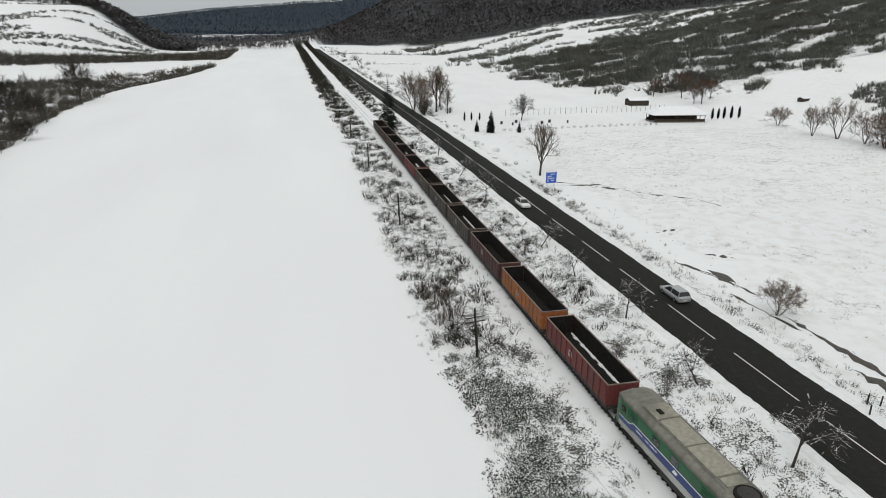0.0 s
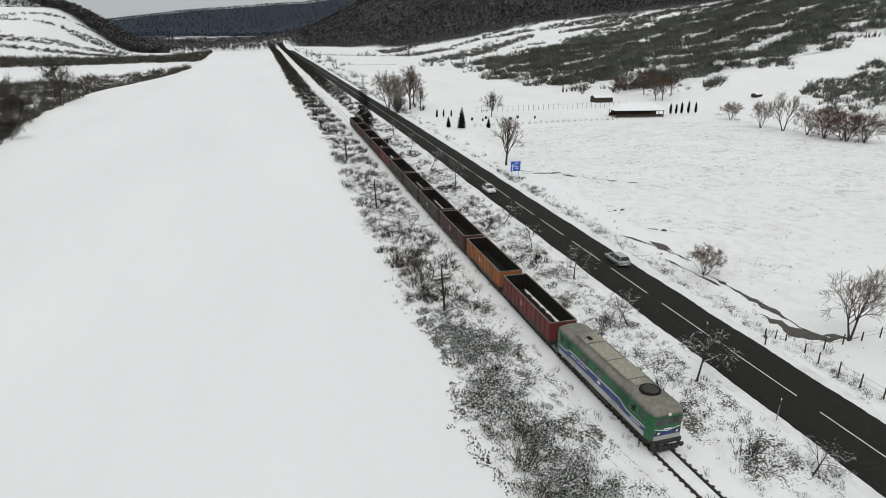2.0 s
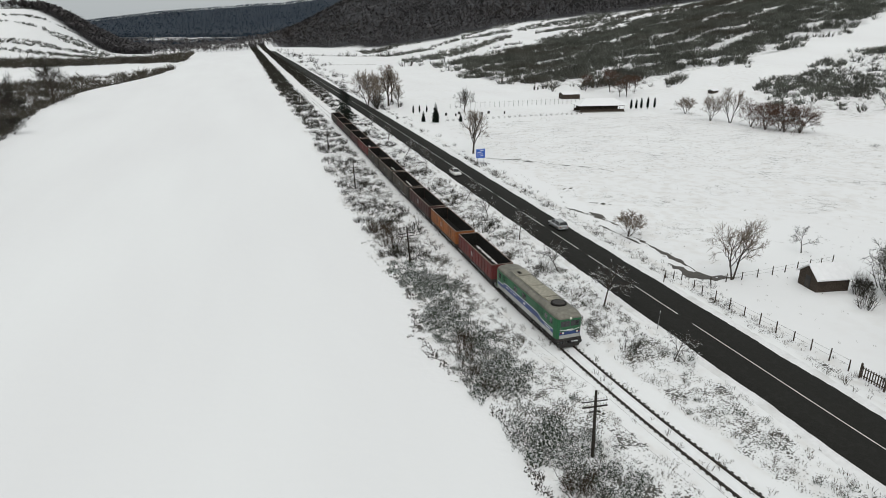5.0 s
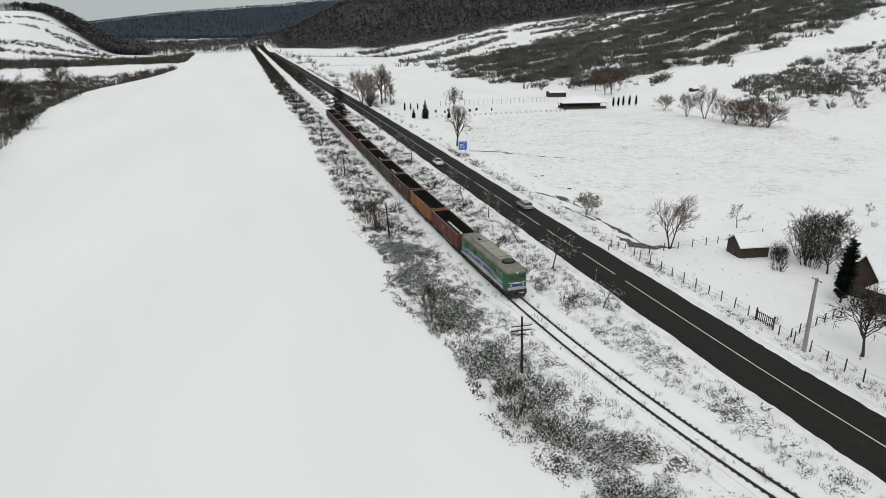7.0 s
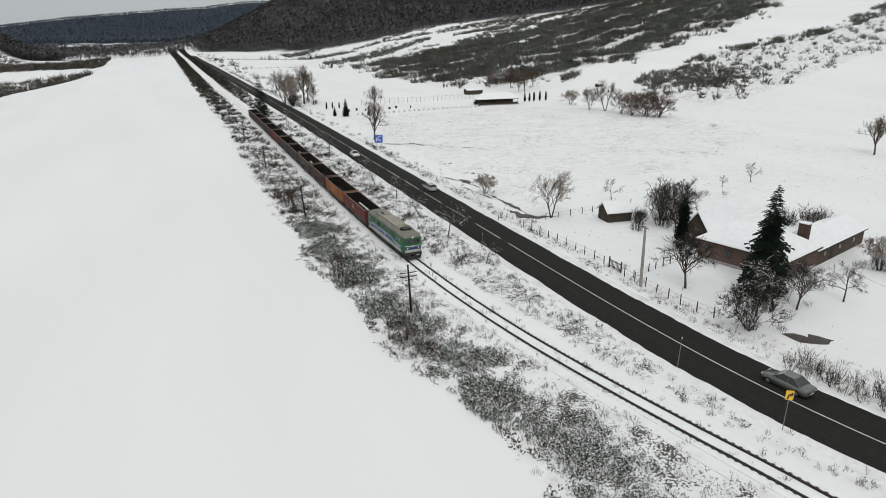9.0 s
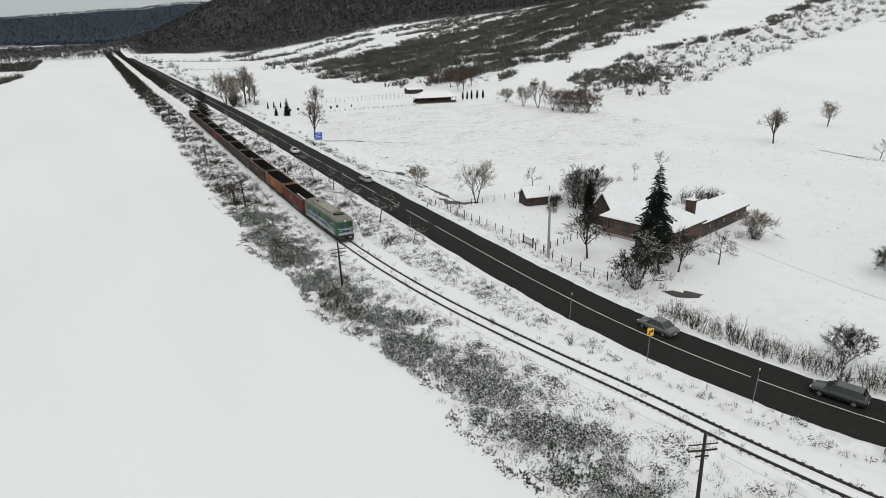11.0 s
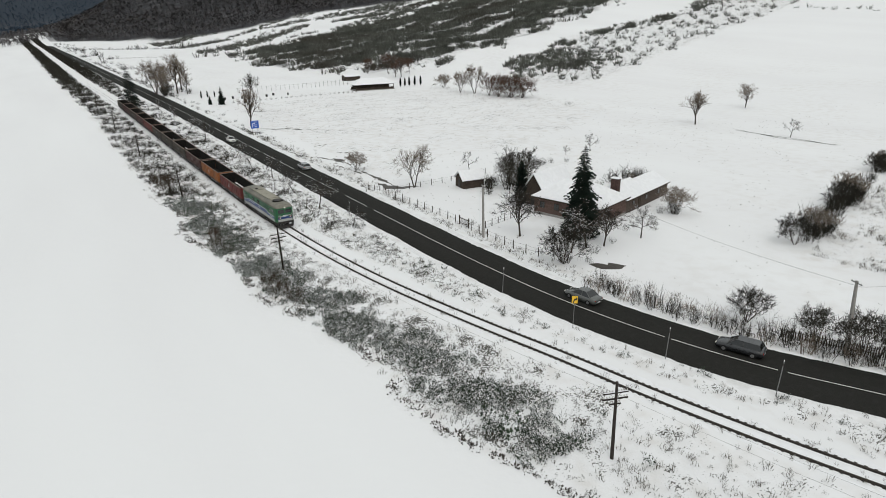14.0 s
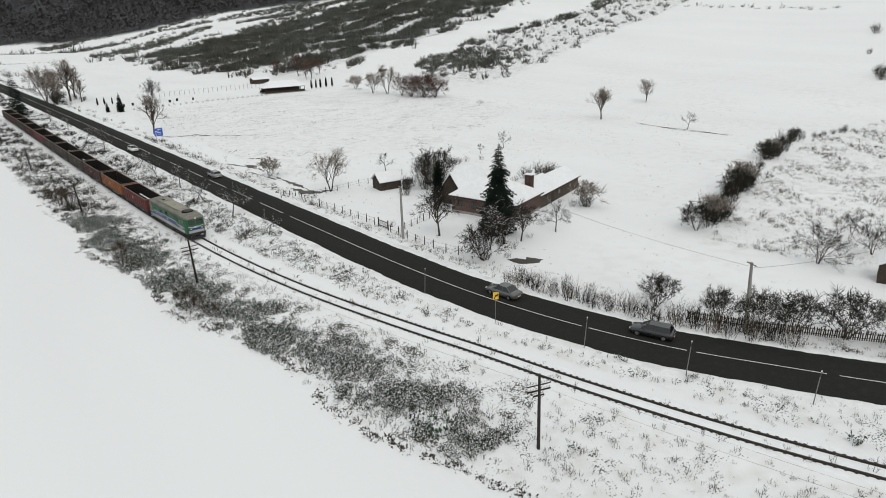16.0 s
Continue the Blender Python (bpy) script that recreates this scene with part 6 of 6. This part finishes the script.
def homestead():
    h = thing("farmhouse", "long low brown farmhouse with deep snow on its roofs", "house", pose(39.8, 17.2, float(height(42, 10)), 0, 0, -75))
    # local x runs along the road-facing wall, local y back from the road
    w = part("wall", Buf().box(6.2, 4.6, 1.45, 12.4, 9.2, 3.1), RED_PLASTER, h, "faded red-brown rendered house wall")
    part("plinth", Buf().box(6.2, 4.6, 0.15, 12.5, 9.3, 0.5, 0.02), CONCRETE, h)
    for x in (1.6, 4.4, 7.6, 10.4):
        house_window(w, x, 0, 1.75, 1.0, 1.2, ("y", -1))
    part("roof", hip_roof(Buf(), 0, 12.4, 0, 9.2, 3.0, 2.7, 3.6), SNOW, h, "hipped roof under smooth snow")
    part("eave_board", Buf().box(6.2, -0.47, 2.92, 13.3, 0.04, 0.2), OLD_WOOD, h)
    part("eave_board", Buf().box(12.87, 4.6, 2.92, 0.04, 10.1, 0.2), OLD_WOOD, h)
    c = part("chimney", Buf().box(10.4, 8.7, 4.6, 1.3, 1.0, 2.9, 0.03), BRICK_RED, h, "broad dark brick chimney")
    part("chimney_cap", Buf().box(10.4, 8.7, 6.1, 1.5, 1.2, 0.12, 0.02), SNOW, c)
    wing = part("wing_wall", Buf().box(9.4, 17.6, 1.15, 6.0, 16.8, 2.5), PLASTER, h, "long brown wall of the wing")
    b = Buf()
    for y0, y1, rise in ((9.0, 16.4, 2.3), (16.4, 26.2, 1.7)):
        x0, x1, z = 6.1, 12.75, 2.38
        mid = 9.3
        b.add([(x0, y0, z), (x1, y0, z), (mid, y0, z + rise), (x0, y1, z), (x1, y1, z), (mid, y1, z + rise)], [(0, 1, 2), (3, 5, 4), (0, 2, 5, 3), (1, 4, 5, 2), (0, 3, 4, 1)])
    part("wing_roof", b, SNOW, h, "gabled wing roof under snow")
    part("eave_board", Buf().box(12.77, 17.6, 2.33, 0.04, 17.2, 0.16), OLD_WOOD, h)
    for y in (12, 17, 22):
        house_window(wing, 12.4, y, 1.4, 0.8, 0.8, ("x", 1))
    part("door", Buf().box(12.42, 14.4, 1.0, 0.06, 0.95, 2.0, 0.01), OLD_WOOD, wing, "old wooden door")
    return h


homestead()


def barn(x, y, turn, lx, ly, wall_h, rise, name, label):
    top = thing(name, label, "shed", pose(x, y, float(height(x, y)), 0, 0, turn))
    body = Buf().prism([(-ly / 2, -0.2), (ly / 2, -0.2), (ly / 2, wall_h), (0, wall_h + rise), (-ly / 2, wall_h)], "x", -lx / 2, lx / 2)
    w = part("wall", body, OLD_WOOD, top, "dark weathered board wall")
    n = int(lx / 0.3)
    for k in range(n):
        for s in (-1, 1):
            part("board", Buf().box(-lx / 2 + lx * (k + 0.5) / n, s * (ly / 2 + 0.015), wall_h / 2 - 0.05, lx / n * 0.88, 0.03, wall_h + 0.1), OLD_WOOD, w)
    o = 0.35
    k = rise / (ly / 2)
    for s in (-1, 1):
        b = Buf().prism([(0, wall_h + rise + 0.02), (s * (ly / 2 + o), wall_h - k * o + 0.02), (s * (ly / 2 + o), wall_h - k * o + 0.2), (0, wall_h + rise + 0.22)], "x", -lx / 2 - o, lx / 2 + o)
        part("roof_slope", b, SNOW, top, "snow-covered roof slope")
    # black slab on the end wall, stands in for shade inside a doorway
    part("door", Buf().box(-lx / 2 - 0.02, 0, 0.85, 0.04, 0.9, 1.7), BLACK, top, "black panel painted as the shade of an open doorway")
    return top


barn(41.2, 38.4, -8, 4.6, 3.4, 1.9, 1.3, "hut", "small dark wooden hut with snow on its roof")
barn(47.2, 22.0, 15, 9.4, 4.4, 2.7, 3.0, "barn", "dark gabled barn behind the house under snow")
barn(59.2, -43.6, 15, 3.2, 3.2, 2.5, 1.0, "shed", "small wooden shed at the meadow edge")


def pavilion():
    p = thing("pavilion", "long open wooden pavilion with a snow-covered hipped roof", "pavilion", pose(109, 213.2, float(height(109, 213)), 0, 0, -6))
    part("floor", Buf().box(0, 0, 0.1, 19.5, 7.5, 0.4), CONCRETE, p)
    for s in (-1, 1):
        for k in range(11):
            part("post", Buf().box(-9.4 + 1.88 * k, s * 3.5, 1.4, 0.18, 0.18, 2.4, 0.02), OLD_WOOD, p)
        part("railing", Buf().box(0, s * 3.5, 0.75, 18.9, 0.07, 0.9), OLD_WOOD, p)
        part("beam", Buf().box(0, s * 3.5, 2.6, 19.4, 0.2, 0.3), OLD_WOOD, p)
    part("back_wall", Buf().box(0, 2.0, 1.4, 18.6, 0.12, 2.4), OLD_WOOD, p)
    part("roof", hip_roof(Buf(), -9.8, 9.8, -3.8, 3.8, 2.8, 2.5, 4.5, 0.8), SNOW, p, "hipped roof under snow")


pavilion()
barn(121, 262, 0, 9, 4.5, 2.3, 0.9, "outbuilding", "low wooden outbuilding with a snowy roof")
for k, (x, y) in enumerate([(40, 214), (44, 216), (47, 213), (50, 218), (58, 214), (62, 217), (68, 215)]):
    top = thing("garden_stone", "small dark stone standing in the snowy garden", "stone", pose(x, y, float(height(x, y)), 0, 0, k * 40), "garden stones")
    part("block", Buf().box(0, 0, 0.5, 0.9, 0.5, 1.1, 0.08), BLACK, top)
    part("snow_cap", Buf().box(0, 0, 1.09, 0.8, 0.44, 0.1, 0.03), SNOW, top)
fence_run([(52, 236), (75, 238), (100, 240), (122, 242)], 2.2, 2.4, "vine_posts", "rows of thin posts in the snow behind the pavilion", 1, GALV)
# small hide on the slope
barn(183, 236, 20, 5, 2.4, 1.2, 0.5, "hay_rack", "low dark wooden rack on the snowy slope")


# ---- vehicles on the road ----
def paint_of(name, colour):
    return material(name, colour, rough=0.25, metal=0.15, grain=2, vary=0.06, bump=0.0, second=tuple(v * 0.6 for v in colour), stain=0.35, coat=0.7)


def car(x, y, way, paint, label, estate=False, snowy=False):
    """A passenger car of 4.5 m; way: +1 drives towards +y, -1 the other way."""
    d = (float(road_x(y + 0.5)) - float(road_x(y - 0.5)))
    turn = math.degrees(math.atan2(-d, 1)) + (0 if way > 0 else 180)
    top = thing("car", label, "car", pose(x, y, 0.06, 0, 0, turn), "cars on the road")

    def ring(yy, w, z0, z1):
        return [(-w, yy, z0), (w, yy, z0), (w * 1.02, yy, (z0 + z1) / 2), (w * 0.94, yy, z1 - 0.05), (w * 0.8, yy, z1), (-w * 0.8, yy, z1), (-w * 0.94, yy, z1 - 0.05), (-w * 1.02, yy, (z0 + z1) / 2)]

    rear = 0.94 if estate else 0.9
    body = Buf().loft([ring(-2.25, 0.74, 0.36, 0.78), ring(-2.12, 0.83, 0.25, rear), ring(-1.3, 0.87, 0.22, 0.95), ring(0.6, 0.88, 0.22, 0.94), ring(1.2, 0.87, 0.22, 0.88), ring(2.0, 0.82, 0.25, 0.76), ring(2.24, 0.7, 0.36, 0.64)])
    body_ob = part("body", body, paint, top, "", True)
    back = -2.0 if estate else -1.55
    roof_back = -1.75 if estate else -0.85

    def cab(k):
        return [[(-0.80, 1.15, 0.86), (0.80, 1.15, 0.86), (0.82, back, 0.9), (-0.82, back, 0.9)], [(-0.6 * k, 0.3, 1.40), (0.6 * k, 0.3, 1.40), (0.6 * k, roof_back, 1.42), (-0.6 * k, roof_back, 1.42)]]

    cabin = part("greenhouse", Buf().loft(cab(1.0)), GLASS_DARK, top, "dark tinted windows")
    part("roof_panel", Buf().box(0, (0.3 + roof_back) / 2, 1.425, 1.2, 0.34 - roof_back, 0.04, 0.015), SNOW if snowy else paint, top)
    for s in (-1, 1):
        for (ya, za, yb, zb, xa, xb) in ((1.15, 0.87, 0.3, 1.41, 0.8, 0.6), (back, 0.9, roof_back, 1.42, 0.82, 0.6), (-0.35, 0.9, -0.32, 1.41, 0.82, 0.61)):
            part("pillar", Buf().tube([(s * xa, ya, za), (s * xb, yb, zb)], 0.035, 5), paint, body_ob)
        part("headlight", Buf().box(s * 0.58, 2.17, 0.62, 0.3, 0.12, 0.13, 0.03), LAMP, body_ob, "clear headlight")
        part("tail_light", Buf().box(s * 0.64, -2.2, 0.72, 0.22, 0.1, 0.16, 0.02), RED_LENS, body_ob, "red tail light")
        part("mirror", Buf().box(s * 0.95, 0.75, 0.98, 0.16, 0.1, 0.12, 0.03), paint, body_ob)
        for yy in (1.36, -1.32):
            ring_pts = [(yy + 0.31 * math.cos(k * 0.3491), 0.31 + 0.31 * math.sin(k * 0.3491)) for k in range(18)]
            tyre = part("tyre", Buf().prism(ring_pts, "x", s * 0.72, s * 0.9), RUBBER, top)
            part("rim", Buf().prism([(yy + 0.19 * math.cos(k * 0.6283), 0.31 + 0.19 * math.sin(k * 0.6283)) for k in range(10)], "x", s * 0.9, s * 0.91), ALLOY, tyre)
    for e in (-1, 1):
        part("number_plate", Buf().box(0, e * 2.25, 0.48, 0.5, 0.02, 0.11), SIGN_WHITE, body_ob)
        part("bumper", Buf().box(0, e * 2.2, 0.38, 1.4, 0.12, 0.16, 0.04), paint, body_ob)
    part("grille", Buf().box(0, 2.24, 0.6, 0.7, 0.03, 0.12, 0.01), BLACK, body_ob)
    return top


GREY_CAR = paint_of("grey_car_paint", (0.10, 0.105, 0.10))
WHITE_CAR, SILVER_CAR, DARK_CAR = paint_of("white_car_paint", (0.68, 0.68, 0.67)), paint_of("silver_car_paint", (0.33, 0.34, 0.35)), paint_of("dark_car_paint", (0.025, 0.027, 0.03))
car(14.7, 113.5, -1, WHITE_CAR, "white saloon car driving on the asphalt road")
car(18.8, 70.4, 1, SILVER_CAR, "silver estate car driving on the asphalt road", True)
car(float(road_x(-14)) + 1.9, -14.0, 1, GREY_CAR, "dark grey saloon car driving round the bend")
car(float(road_x(-31.5)) + 1.9, -31.5, 1, DARK_CAR, "dark car driving round the bend", True)


# ---- ditches and wet ground ----
def wet_strip(pts, wide, seed, label):
    """A winding strip of wet earth that shows through the snow."""
    r = np.random.default_rng(seed)
    line = []
    for (ax, ay), (bx, by) in zip(pts, pts[1:]):
        n = max(2, int(math.hypot(bx - ax, by - ay) / 0.7))
        line += [(ax + (bx - ax) * k / n, ay + (by - ay) * k / n) for k in range(n)]
    v, f = [], []
    for k, (x, y) in enumerate(line):
        nxt = line[min(k + 1, len(line) - 1)]
        prv = line[max(k - 1, 0)]
        dx, dy = nxt[0] - prv[0], nxt[1] - prv[1]
        d = math.hypot(dx, dy) + 1e-6
        w = wide * max(0.12, 0.5 + 0.5 * math.sin(k * 0.37 + seed) + r.normal(0, 0.2)) * min(1, k / 2, (len(line) - 1 - k) / 2)
        ox, oy = r.normal(0, 0.12, 2)
        for s in (-1, 0, 1):
            px, py = x + ox - s * w * dy / d, y + oy + s * w * dx / d
            v.append((px, py, float(height(px, py)) + (0.05 if s == 0 else 0.015)))
    for k in range(len(line) - 1):
        f += [(3 * k, 3 * k + 1, 3 * k + 4, 3 * k + 3), (3 * k + 1, 3 * k + 2, 3 * k + 5, 3 * k + 4)]
    return tagged(new("ditch", big_mesh("ditch", v, f, MUD)), label, "ditch", kind="structure")


wet_strip([(29.2, 78.8), (29.9, 76.1), (30.2, 73.0)], 0.9, 1, "dark wet ditch showing through the snow")
wet_strip([(26.9, 70.9), (27.5, 66.4), (27.9, 62.1), (28.3, 59.2)], 0.5, 2, "dark wet ditch showing through the snow")
wet_strip([(29.2, 63.6), (29.0, 58.1), (29.0, 51.0), (28.9, 45.6), (32.9, 44.0)], 0.7, 3, "dark wet ditch showing through the snow")
wet_strip([(27.8, 78.9), (29.4, 74.5), (29.4, 72.0)], 0.7, 4, "dark wet ditch showing through the snow")
wet_strip([(27.0, 51.8), (27.4, 46.9), (29.5, 44.6), (34.2, 44.1)], 1.3, 5, "dark wet ditch showing through the snow")
wet_strip([(29.6, -5.2), (31.2, -7.7), (34.5, -9.2)], 1.0, 6, "dark wet ditch showing through the snow")
wet_strip([(26.6, 82.5), (29.3, 76.7), (30.0, 68.8)], 0.4, 7, "dark wet ditch showing through the snow")
wet_strip([(27.6, 132.9), (34.8, 127.7), (42.7, 119.6)], 0.4, 8, "dark wet ditch showing through the snow")
wet_strip([(141.9, 46.2), (141.7, 35.9), (142.0, 25.3), (141.2, 16.5)], 0.35, 9, "dark wet ditch showing through the snow")
wet_strip([(40.4, 121.8), (44.5, 117.7), (50.5, 113.3), (52.6, 106.7)], 0.35, 10, "dark wet ditch showing through the snow")
wet_strip([(28.1, 129.3), (33.4, 128.2), (39.2, 128.0)], 0.5, 11, "dark wet ditch showing through the snow")
wet_strip([(31.2, 95.4), (36.6, 96.5)], 0.6, 12, "dark wet ditch showing through the snow")
wet_strip([(33.1, 84.5), (36.8, 81.8)], 0.6, 13, "dark wet ditch showing through the snow")
wet_strip([(143.2, 46.7), (140.1, 31.7), (142.2, 16.1)], 0.3, 14, "dark wet ditch showing through the snow")
